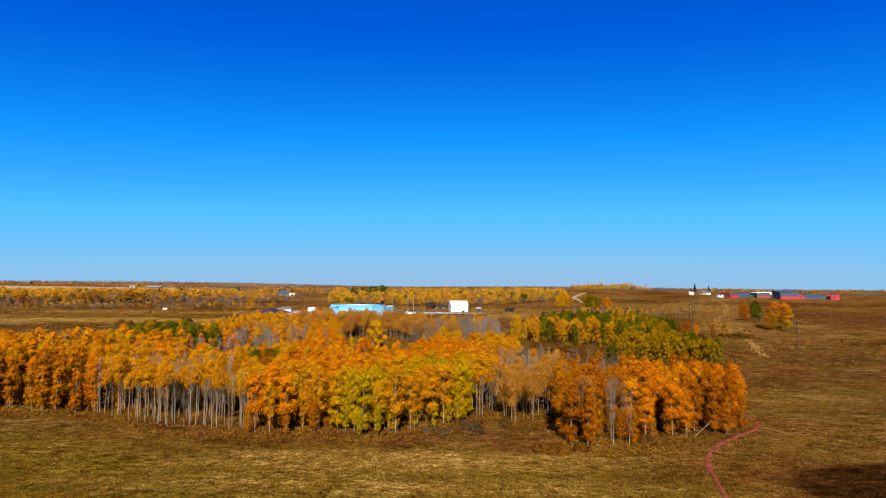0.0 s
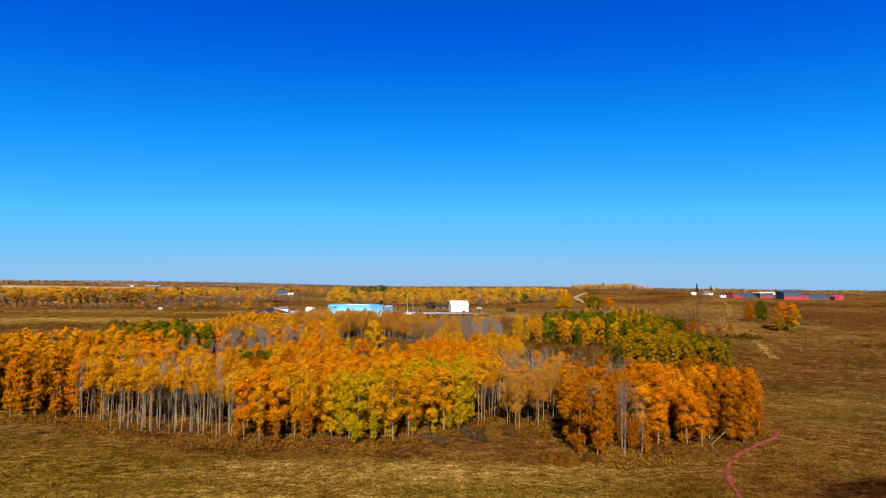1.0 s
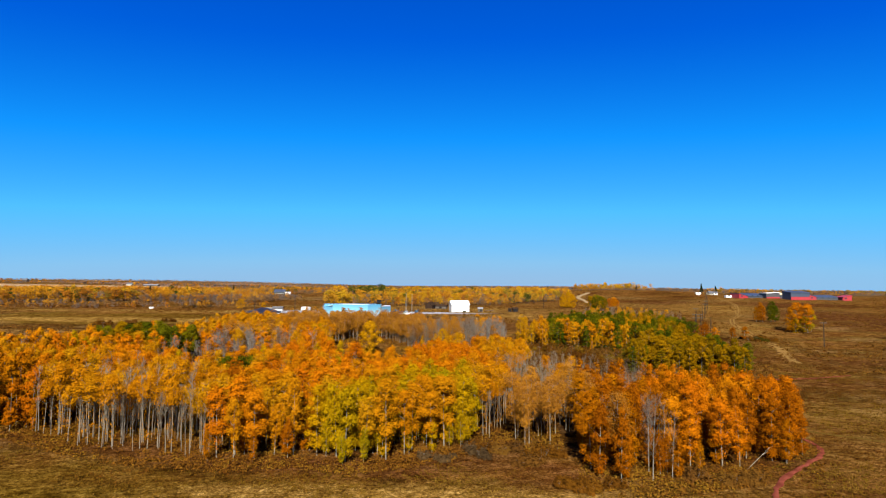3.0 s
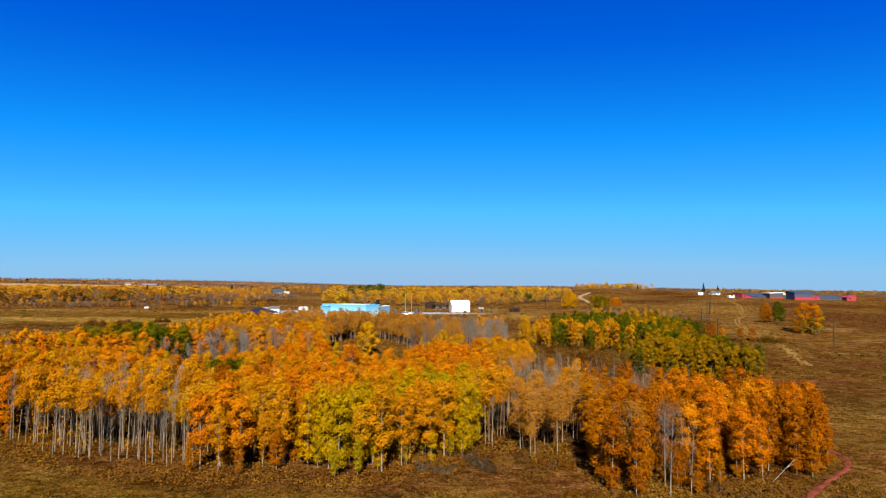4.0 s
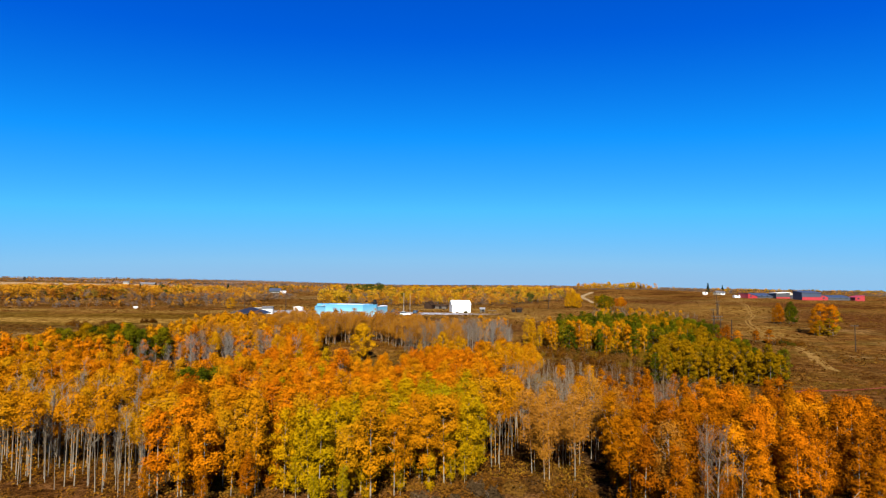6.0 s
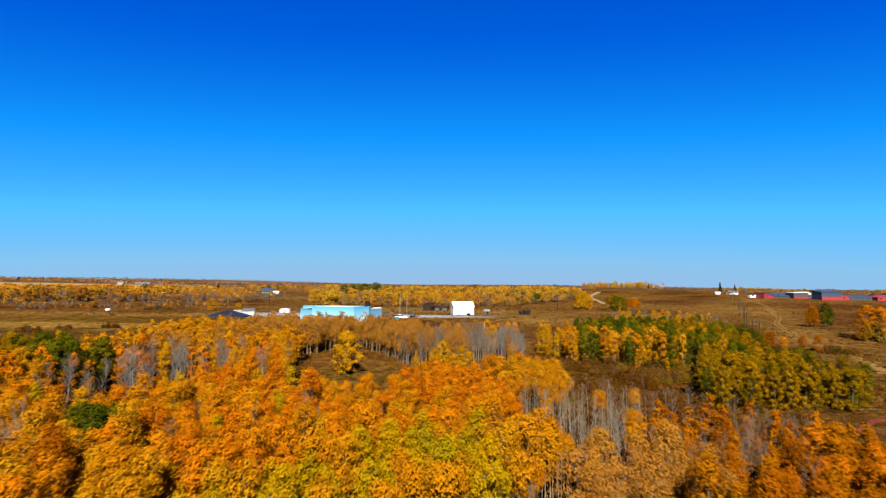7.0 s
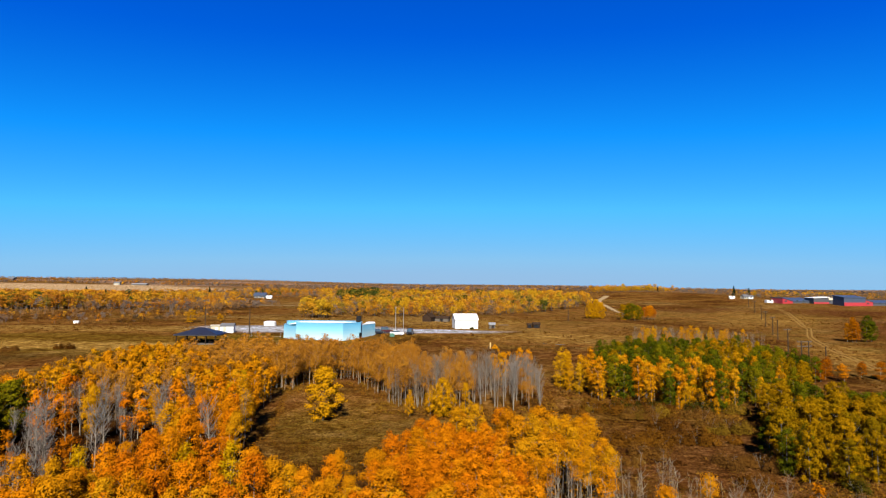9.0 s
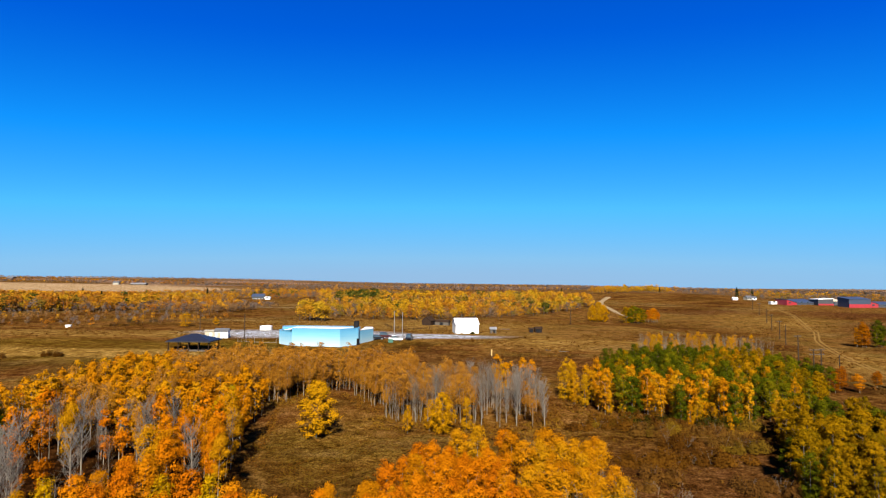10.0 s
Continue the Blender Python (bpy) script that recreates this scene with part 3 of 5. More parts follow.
def inside(x, y, poly):
    hit, n = False, len(poly)
    for i in range(n):
        (x0, y0), (x1, y1) = poly[i], poly[i - 1]
        if (y0 > y) != (y1 > y) and x < (x1 - x0) * (y - y0) / (y1 - y0) + x0:
            hit = not hit
    return hit


# Stands of the near wood, the first that holds a place decides: outline, kinds with weights, share of places taken, size
STANDS = [
    # open ground inside the wood
    ([(-29, 137), (-25, 150), (-25, 160), (-30, 177), (-33, 191), (-19, 202), (-13, 181), (-4, 181), (2, 168), (6, 157), (-3, 150), (-7, 136), (-18, 133)], {}, 0, 0.94),
    ([(20, 137), (19, 150), (18, 158), (18, 172), (20, 192), (25, 192), (31, 182.5), (42, 180.5), (52, 177), (53, 168), (46, 157), (43, 146), (40, 136), (31, 135)], {}, 0, 0.94),
    # green spot
    ([(-87, 153), (-64, 151), (-62, 164), (-86, 167)], {"green": 6, "olive": 1, "gold": 1}, 1.0, 0.90),
    ([(-35.5, 105), (-31, 104), (-29.5, 111), (-35.5, 112)], {"green": 2, "olive": 1}, 1.0, 0.88),
    # grey trees and gaps in the golden wood
    ([(-67, 130), (-42, 126), (-35, 140), (-37, 147), (-40, 157), (-62, 159)], {"dead": 3, "bare": 5, "rust": 2, "gold": 1}, 0.5, 0.76),
    # front edge with white stems
    ([(-58, 97), (-48, 91.5), (-38, 88), (-29, 86), (-26, 90), (-28, 106), (-44, 115), (-60, 118)], {"tall": 6, "stem": 7, "rust": 1}, 1.0, 0.94),
    # yellow-green front
    ([(-17.5, 87), (-10, 84), (-2, 88), (2, 91), (5, 95), (4, 106), (-8, 108), (-12, 98)], {"lime": 12, "gold": 2}, 1.0, 0.90),
    ([(-29, 86), (-23, 85), (-17.5, 87), (-12, 98), (-8, 108), (4, 106), (4, 112), (-8, 114), (-22, 106), (-28, 101)], {"gold": 4, "orange": 6}, 1.0, 0.89),
    # gap with stems behind
    ([(5, 95), (9, 97), (12, 104), (9.5, 112), (8, 122), (3, 112)], {"tall": 8, "bare": 3}, 0.8, 0.90),
    ([(9, 136), (20, 138), (20, 149), (9, 152)], {"tall": 8, "gold": 3}, 1.0, 0.80),
    # tan trees
    ([(9.5, 93), (13, 90), (18, 92), (19, 102), (13, 104)], {"tan": 5, "bare": 3}, 0.85, 0.92),
    # rusty right front
    ([(16, 79), (21, 77), (27, 78.5), (27, 96), (19, 100), (17, 90)], {"rust": 9, "tan": 2, "bare": 2}, 1.0, 0.87),
    ([(27, 78.5), (37, 81.5), (45, 87), (49.5, 94), (48, 106), (36, 108), (27, 100)], {"rust": 12, "orange": 4}, 1.0, 0.87),
    # grey stems
    ([(9.5, 105), (20, 103), (23, 113), (29, 134), (20, 138), (9, 136), (10.5, 127), (9.5, 116)], {"stem": 10, "bare": 2, "tall": 1}, 1.0, 0.80),
    ([(20, 103), (24, 100), (36, 108), (46, 107), (43, 124), (37, 132), (29, 134), (23, 113)], {"rust": 9, "bare": 2}, 1.0, 0.70),
    # clump of olive poplars
    ([(44, 150), (50, 146), (70, 148), (76, 156), (74, 170), (60, 176), (50, 170), (46, 160)], {"olive": 9, "green": 1}, 1.0, 0.72),
    # green and gold clump
    ([(24, 193), (30, 185), (34, 186), (33, 198), (26, 200)], {"yellow": 6, "gold": 2}, 1.0, 0.75),
    ([(33, 183), (42, 180), (53, 177), (60, 184), (58, 194), (36, 196)], {"yellow": 3, "gold": 3, "green": 6}, 0.95, 0.80),
    ([(32, 196), (58, 194), (60, 184), (72, 190), (84, 204), (84, 222), (60, 228), (38, 218)], {"green": 11, "olive": 3, "yellow": 1}, 0.95, 0.62),
    # thin strip behind it
    ([(56, 243), (74, 242), (97, 250), (100, 255), (94, 260), (58, 254)], {"bare": 6, "yellow": 6, "stem": 3}, 1.0, 0.54),
    # tan stand before the hall
    ([(-50, 192), (-33, 191), (-19, 202), (-13, 190), (-6, 190), (-4, 208), (-20, 212), (-50, 210)], {"tan": 12}, 1.0, 0.81),
    ([(6, 178), (20, 178), (19, 191), (7, 192)], {"dead": 8, "bare": 3, "tan": 1}, 0.9, 0.78),
    ([(-13, 181), (-5, 180), (2, 178), (20, 178), (18, 192), (4, 200), (-6, 192)], {"bare": 5, "tan": 8, "dead": 1}, 1.0, 0.80),
    ([(8, 192), (18, 190), (20, 200), (10, 204)], {"bare": 3, "dead": 2, "gold": 4}, 1.0, 0.74),
    # greys among the golden ones by the clearing
    ([(-62, 150), (-52, 146), (-36, 152), (-30, 160), (-36, 170), (-56, 168)], {"gold": 5, "dead": 2, "bare": 2, "orange": 4}, 0.66, 0.80),
    ([(-72, 168), (-36, 170), (-30, 177), (-33, 191), (-44, 196), (-47, 208), (-58, 203), (-65, 196), (-68, 182)], {"gold": 14, "tan": 3}, 1.0, 0.83),
    # big orange trees in the middle
    ([(-14, 112), (6, 112), (10.5, 118), (10.5, 127), (9, 136), (9, 152), (8, 154), (-4, 150), (-8, 136), (-16, 130)], {"orange": 10, "gold": 3}, 0.95, 0.76),
    ([(-16, 118), (-12, 116), (-10, 124), (-16, 126)], {"bare": 3}, 1.0, 0.85),
    # left edge, leafy to the ground
    ([(-84, 101), (-74, 99), (-62, 96.5), (-58, 97), (-60, 112), (-84, 116)], {"rust": 8, "gold": 3, "orange": 3}, 1.0, 0.92),
    # the rest of the wood
    ([(-120, 108), (-84, 101), (-58, 98), (-28, 101), (-20, 104), (6, 112), (4, 158), (-27, 152), (-30, 177), (-58, 196), (-66, 190), (-68, 180), (-76, 170), (-94, 160), (-122, 150)],
     {"orange": 9, "gold": 12, "tall": 1, "bare": 1, "lime": 1}, 0.90, 0.86),
]


def stand_at(x, y):
    for poly, mix, share, size in STANDS:
        if inside(x, y, poly):
            return mix, share, size
    return {}, 0, 1


def wooded(x, y):
    """True where trees of the near wood stand, for arrays of places."""
    x, y = np.asarray(x, float), np.asarray(y, float)
    answer, open_ = np.zeros(len(x), bool), np.ones(len(x), bool)
    for poly, mix, share, size in STANDS:
        hit = np.zeros(len(x), bool)
        for i in range(len(poly)):
            (x0, y0), (x1, y1) = poly[i], poly[i - 1]
            if y0 != y1:
                hit ^= ((y0 > y) != (y1 > y)) & (x < (x1 - x0) * (y - y0) / (y1 - y0) + x0)
        answer |= hit & open_ & bool(mix)
        open_ &= ~hit
    return answer


DEAD = [(-52.5, 151.3), (-47.4, 157.5), (-30.0, 151.8), (-39.7, 158.9), (-35.9, 150.3), (-54.2, 155.4), (-44.0, 150.0)]
rng = np.random.default_rng(7)
STEP = 2.7
spots = []
for iy in range(int((262 - 76) / (STEP * 0.87))):
    for ix in range(int(235 / STEP)):
        x = -122 + (ix + 0.5 * (iy % 2)) * STEP + rng.normal(0, 0.5)
        y = 76 + iy * STEP * 0.87 + rng.normal(0, 0.5)
        mix, share, size = stand_at(x, y)
        if any(abs(x - dx) < 2.4 and -7.0 < y - dy < 2.0 for dx, dy in DEAD):
            continue
        if mix and rng.uniform() < share:
            names = list(mix)
            w = np.array([mix[n] for n in names], float)
            # kinds keep together in small groups
            lump = np.array([1.0 + 0.9 * math.sin(x / 6.1 + 2.1 * i + 1.4 * math.sin(y / 5.3 + i)) for i in range(len(names))])
            w = np.clip(w * lump, 0.01, None)
            spots.append((names[rng.choice(len(names), p=w / w.sum())], x, y, size * rng.uniform(0.80, 1.13)))
            if names[0] in ("lime", "rust", "gold") and y < (134 if names[0] == "rust" else 116) and rng.uniform() < 0.85:
                spots.append((names[0] if names[0] != "gold" else "rust", x + rng.uniform(-1.3, 1.3), y + rng.uniform(-1.6, 0.6), size * rng.uniform(0.4, 0.62)))
            if names[0] == "tall":
                spots.append(("stem", x + rng.uniform(-1.3, 1.3), y + rng.uniform(-1.3, 1.3), size * rng.uniform(0.6, 0.85)))
            if names[0] == "stem" or (names[0] == "bare" and rng.uniform() < 0.5):
                spots.append((names[0], x + rng.uniform(-1.3, 1.3), y + rng.uniform(-1.3, 1.3), size * rng.uniform(0.6, 1.0)))
            if names[0] in ("bare", "tan", "tall") and rng.uniform() < (0.95 if y > 185 else 0.65):
                spots.append((names[0], x + rng.uniform(-1.2, 1.2), y + rng.uniform(-1.2, 1.2), size * rng.uniform(0.72, 1.0)))
            if names[0] in ("bare", "tan") and y > 176:
                for _ in range(1 if names[0] == "bare" else 2):
                    spots.append((names[0], x + rng.uniform(-1.5, 1.5), y + rng.uniform(-1.5, 1.5), size * rng.uniform(0.7, 1.02)))
            if names[0] == "yellow" and 176 < y < 200 and rng.uniform() < 0.5:
                spots.append(("yellow", x + rng.uniform(-1.4, 1.4), y + rng.uniform(-1.6, 0.4), size * rng.uniform(0.4, 0.75)))
spots.sort(key=lambda s: math.hypot(s[1] * 0.9, s[2] - 60))
count, rest = {}, []
for kind, x, y, size in spots:
    count[kind] = count.get(kind, 0) + 1
    if count[kind] <= 250:
        plant(kind, x, y, size, rng)
    else:
        rest.append((kind, x, y, size))


def wood_mesh(name, trees, label, few, big, squat=1.0, variants=6, sprays=0, tones=LEAF):
    """One object for a whole far stand: kinds keep their own leaf material, every tree its own tone."""
    cache, vs, fs, ms, ts = {}, [], [], [], []
    mats, k = [], 0
    r = np.random.default_rng(len(trees))
    for kind, x, y, size in trees:
        i = int(r.integers(variants))
        if (kind, i) not in cache:
            cache[kind, i] = far_tree_arrays(HEIGHT, 91 * i + 7 * len(kind), sprays, big) if sprays else tree_arrays(kind, HEIGHT, 91 * i + 7 * len(kind), few, big)
        a, tone_ = r.uniform(0, 6.283), (r.uniform() if not sprays else float(np.clip(0.5 + 0.36 * wob(x, y, 21.0, 1.1) + r.normal(0, 0.14), 0, 0.99)))
        c, s = math.cos(a) * size * squat, math.sin(a) * size * squat
        turn = np.array([[c, s, 0], [-s, c, 0], [0, 0, size]])
        bark = WOOD_OF[kind] if few > 0.4 else BARK_DARK
        for (v, f), mat in zip(cache[kind, i], (bark, TWIGS_OF.get(kind, bark), tones[LEAF_OF.get(kind, kind)])):
            if mat not in mats:
                mats.append(mat)
            f = in_threes(f) if f.shape[1] == 4 else f
            vs.append(v @ turn + np.array([x, y, lift(x, y)]))
            fs.append(f + k)
            ms.append(np.full(len(f), mats.index(mat), np.int32))
            ts.append(np.full(len(v), tone_, np.float32))
            k += len(v)
    ob = mesh_object(name, np.concatenate(vs), np.concatenate(fs), mats[0])
    for m in mats[1:]:
        ob.data.materials.append(m)
    ob.data.polygons.foreach_set("material_index", np.concatenate(ms))
    at = ob.data.attributes.new("tree_tone", "FLOAT", "POINT")
    at.data.foreach_set("value", np.concatenate(ts))
    return tagged(ob, label, "woodland", kind="stuff")


if rest:
    wood_mesh("woodland", rest, "dense stand of aspens in gold and orange autumn leaf", 0.45, 1.85)

# ---- woods farther off ----
# leaf tones with distance haze painted in: paler and less saturated
HAZED_FAR_LEAF = {
    "gold": leaf_material("far_golden_leaves", [(0.1667, 0.07266, 0.005778), (0.2257, 0.0983, 0.005778), (0.2404, 0.1154, 0.007711), (0.2012, 0.1154, 0.01156)], 0.3),
    "yellow": leaf_material("far_yellow_leaves", [(0.181, 0.0918, 0.004849), (0.2221, 0.1148, 0.004849), (0.2098, 0.1212, 0.006459), (0.1316, 0.09642, 0.008078)], 0.3),
    "rust": leaf_material("far_rusty_leaves", [(0.1256, 0.04512, 0.006706), (0.1718, 0.06247, 0.005861), (0.1885, 0.07636, 0.006706), (0.1423, 0.06768, 0.01173)], 0.3),
    "tan": leaf_material("far_tan_leaves", [(0.08615, 0.04898, 0.02359), (0.1088, 0.05805, 0.02265), (0.136, 0.06713, 0.01995), (0.1497, 0.07076, 0.0127)], 0.3),
    "bare": leaf_material("far_grey_twigs", [(0.05837, 0.04243, 0.0346), (0.07099, 0.05222, 0.04216), (0.0836, 0.06038, 0.04554), (0.08832, 0.06202, 0.0371)], 0.2),
    "green": leaf_material("far_green_leaves", [(0.01616, 0.02056, 0.004408), (0.0279, 0.03085, 0.004408), (0.04847, 0.04259, 0.004408), (0.0808, 0.05582, 0.004408)], 0.25),
    "olive": leaf_material("far_olive_leaves", [(0.07507, 0.05443, 0.009384), (0.1079, 0.06944, 0.009384), (0.1313, 0.08071, 0.009384), (0.06569, 0.05067, 0.01126)], 0.25),
}
HAZED_FAR_LEAF["lime"] = HAZED_FAR_LEAF["olive"]
FAR = [
    # outline, kinds with weights, spacing, size, share of places taken
    ([(-69, 350), (-53, 348), (-51, 362), (-65, 366)], {"yellow": 4, "gold": 4, "olive": 1}, 3.0, 0.85, 1.0),
    ([(-56, 372), (-37, 362), (5, 364), (36, 378), (75, 428), (104, 478), (122, 560), (60, 590), (-110, 590), (-84, 470), (-66, 420)], {"gold": 10, "yellow": 6, "olive": 2, "tan": 7, "rust": 3, "green": 1, "bare": 3}, 4.0, 0.70, 0.95),
    ([(-240, 548), (-60, 548), (-60, 680), (-260, 680)], {"gold": 5, "tan": 7, "rust": 3, "green": 1, "bare": 6}, 4.6, 0.50, 0.9),
    ([(-165, 400), (-120, 420), (-100, 450), (-150, 480)], {"tan": 6, "gold": 2, "bare": 5}, 4.2, 0.50, 0.7),
    ([(-225, 505), (-158, 500), (-160, 535), (-225, 540)], {"gold": 3, "tan": 5, "bare": 3}, 4.4, 0.6, 0.9),
    ([(-75, 470), (-45, 470), (-50, 540), (-80, 540)], {"green": 5, "olive": 2}, 4.2, 0.85, 1.0),
    ([(-262, 400), (-215, 398), (-200, 440), (-262, 440)], {"green": 6, "olive": 3, "gold": 1}, 4.0, 0.74, 0.9),
    ([(-430, 335), (-262, 392), (-180, 408), (-165, 480), (-260, 480), (-640, 480), (-700, 450)], {"gold": 11, "yellow": 2, "rust": 9, "tan": 4, "green": 1, "bare": 1}, 3.7, 0.84, 1.0),
    ([(-205, 396), (-120, 396), (-110, 430), (-165, 470), (-190, 460)], {"bare": 8, "tan": 6, "gold": 1, "rust": 2}, 3.8, 0.62, 0.9),
    ([(-700, 480), (-165, 480), (-165, 520), (-185, 560), (-240, 585), (-640, 590)], {"gold": 9, "yellow": 3, "rust": 4, "tan": 5, "olive": 2}, 4.2, 0.44, 0.95),
    ([(-300, 300), (-170, 292), (-120, 318), (-95, 345), (-130, 400), (-205, 396), (-262, 392)], {"bare": 7, "tan": 5, "gold": 2, "rust": 2}, 5.2, 0.36, 0.5),
    ([(-230, 700), (-60, 690), (-20, 720), (-100, 760), (-230, 750)], {"gold": 5, "tan": 8, "bare": 5}, 6.0, 0.55, 0.9),
    ([(150, 690), (165, 668), (215, 668), (250, 690), (215, 700)], {"yellow": 5, "gold": 6}, 3.8, 0.72, 1.0),
    ([(250, 690), (300, 650), (520, 700), (500, 780), (300, 760)], {"tan": 5, "bare": 9, "gold": 2}, 4.8, 0.48, 0.9),
    ([(262, 590), (300, 583), (420, 590), (640, 640), (640, 720), (300, 640)], {"gold": 4, "tan": 5, "bare": 8, "olive": 2}, 4.6, 0.56, 0.85),
]
far_near, far = [], []
r2 = np.random.default_rng(23)
for poly, mix, step, size, taken in FAR:
    xs_, ys_ = [p[0] for p in poly], [p[1] for p in poly]
    names = list(mix)
    w = np.array([mix[n] for n in names], float)
    y = min(ys_)
    while y < max(ys_):
        x = min(xs_)
        while x < max(xs_):
            px_, py_ = x + r2.normal(0, 0.35 * step), y + r2.normal(0, 0.35 * step)
            if abs(px_) < 0.84 * (py_ + 30) and r2.uniform() < taken * (1.0 + 0.5 * wob(px_, py_, 11.0, 0.4)) and inside(px_, py_, poly):
                lump = np.array([1.0 + 0.95 * math.sin(px_ / 15 + 2.1 * i + 1.4 * math.sin(py_ / 21 + i)) for i in range(len(names))])
                q = np.clip(w * lump, 0.01, None)
                kind = names[r2.choice(len(names), p=q / q.sum())]
                grown = size * r2.uniform(0.62, 1.25) * (0.8 if kind in ("bare", "tan") else 1.0)
                (far_near if py_ < 415 else far).append((kind, px_, py_, grown))
            x += step
        y += step
wood_mesh("far_woodland", far_near, "autumn aspen woods in gold, orange and grey behind the hall", 0.2, 0.62, 1.3, 9, 170, HAZED_FAR_LEAF)
wood_mesh("far_woodland", far, "autumn aspen woods in gold, orange and brown farther off", 0.2, 0.86, 1.35, 9, 84, HAZED_FAR_LEAF)

# belts of trees toward the horizon
belts = []
for i in range(60):
    y0 = 950 * (4700 / 950) ** (i / 59) + r2.uniform(-40, 40)
    n = int(60 + 50 * r2.uniform())
    x0 = r2.uniform(-0.9, 0.75) * y0
    length = r2.uniform(0.25, 0.9) * y0
    hue = r2.choice(["gold", "tan", "rust", "bare", "green"], p=[0.08, 0.40, 0.07, 0.43, 0.02])
    for j in range(n):
        x, y = x0 + length * (j + r2.uniform()) / n, y0 + r2.normal(0, 22) + 30 * math.sin(j / 9 + i)
        if -x / y > 0.29 and 640 < y < 1400:
            continue
        belts.append((hue if r2.uniform() < 0.7 else r2.choice(["gold", "tan", "bare"]), x, y, r2.uniform(0.4, 0.75)))
# wooded rise behind the stubble field
for i in range(900):
    y = r2.uniform(1420, 1900)
    x = -r2.uniform(0.27, 0.80) * y
    if wob(x, y, 85.0, 0.3) + 0.4 * wob(x, y, 30.0) > 0.0:
        belts.append((r2.choice(["rust", "tan", "bare", "gold"], p=[0.30, 0.38, 0.2, 0.12]), x, y, r2.uniform(0.45, 0.85)))
wood_mesh("far_tree_belts", belts, "far belts of autumn trees along the horizon", 0.1, 1.6, 2.0, 6, 40, HAZED_FAR_LEAF)

# ================= things =================
def part(name, bm, material, parent, label=""):
    me = bpy.data.meshes.new(name)
    bm.to_mesh(me)
    bm.free()
    me.materials.append(material)
    ob = new(name, me)
    ob.parent = parent
    if label:
        ob["label"] = label
    return ob


def thing(name, x, y, turn, label, category, group="", z=None):
    root = new(name)
    root.matrix_basis = pose(x, y, lift(x, y) if z is None else z, 0, 0, turn)
    return tagged(root, label, category, group)


def box(sx, sy, sz, x=0, y=0, z=0, bevel=0.03, turn=0.0, bm=None):
    """A bevelled box standing on z."""
    b = bm or bmesh.new()
    made = bmesh.ops.create_cube(b, size=1.0, matrix=pose(x, y, z + sz / 2, 0, 0, turn) @ Matrix.Diagonal((sx, sy, sz, 1)))
    if bevel:
        edges = list({e for v in made["verts"] for e in v.link_edges})
        bmesh.ops.bevel(b, geom=edges, offset=bevel, segments=1, affect="EDGES")
    return b


def rod(r0, r1, length, x=0, y=0, z=0, sides=8, rx=0, ry=0, bm=None):
    b = bm or bmesh.new()
    bmesh.ops.create_cone(b, cap_ends=True, segments=sides, radius1=r0, radius2=r1, depth=length, matrix=pose(x, y, z, rx, ry) @ Matrix.Translation((0, 0, length / 2)))
    return b


def prism(outline, low, high, bm=None):
    """Upright walls over an outline, closed above and below."""
    b = bm or bmesh.new()
    lo, hi = [b.verts.new((x, y, low)) for x, y in outline], [b.verts.new((x, y, high)) for x, y in outline]
    n = len(outline)
    for i in range(n):
        b.faces.new((lo[i], lo[(i + 1) % n], hi[(i + 1) % n], hi[i]))
    b.faces.new(hi)
    b.faces.new(lo[::-1])
    bmesh.ops.recalc_face_normals(b, faces=b.faces)
    return b


def gable(sx, sy, eave, ridge, over=0.3, thick=0.18):
    """A gabled roof, ridge along x, with overhang and thickness."""
    b = bmesh.new()
    for s in (-1, 1):
        dy, dz = sy / 2 + over, ridge - eave
        drop = dz * over / (sy / 2)
        pts = [(-sx / 2 - over, 0, ridge), (sx / 2 + over, 0, ridge), (sx / 2 + over, s * dy, eave - drop), (-sx / 2 - over, s * dy, eave - drop)]
        top = [b.verts.new((x, y, z + thick)) for x, y, z in pts]
        bot = [b.verts.new(p) for p in pts]
        b.faces.new(top), b.faces.new(bot[::-1])
        for i in range(4):
            b.faces.new((bot[i], bot[(i + 1) % 4], top[(i + 1) % 4], top[i]))
    bmesh.ops.recalc_face_normals(b, faces=b.faces)
    return b


def gable_walls(sx, sy, eave, ridge):
    b = bmesh.new()
    prof = [(-sy / 2, 0), (sy / 2, 0), (sy / 2, eave), (0, ridge), (-sy / 2, eave)]
    a, c = [b.verts.new((-sx / 2, y, z)) for y, z in prof], [b.verts.new((sx / 2, y, z)) for y, z in prof]
    for i in range(5):
        b.faces.new((a[i], a[(i + 1) % 5], c[(i + 1) % 5], c[i]))
    b.faces.new(a[::-1]), b.faces.new(c)
    bmesh.ops.recalc_face_normals(b, faces=b.faces)
    return b


WHITE = plain("white_steel", (0.2976, 0.3024, 0.3072), (0.336, 0.336, 0.3312), 0.6, 0.45, 0.0, 0.05)
CREAM = plain("cream_siding", (0.1349, 0.1181, 0.08432), (0.1619, 0.145, 0.1113), 1.0, 0.6)
NAVY = plain("navy_roof_steel", (0.002016, 0.002336, 0.004024), (0.004024, 0.004736, 0.006744), 1.0, 0.45)
DARKWOOD = plain("weathered_wood", (0.009464, 0.005384, 0.003376), (0.02192, 0.01414, 0.01012), 2.5, 0.9, 0.0, 0.3, (1, 1, 6))
GREYWOOD = plain("grey_wood", (0.03373, 0.02867, 0.02426), (0.05734, 0.0489, 0.04047), 2.5, 0.9, 0.0, 0.3, (1, 1, 6))
POLEWOOD = plain("pole_wood", (0.01518, 0.01115, 0.008104), (0.02698, 0.02024, 0.01518), 3.0, 0.9)
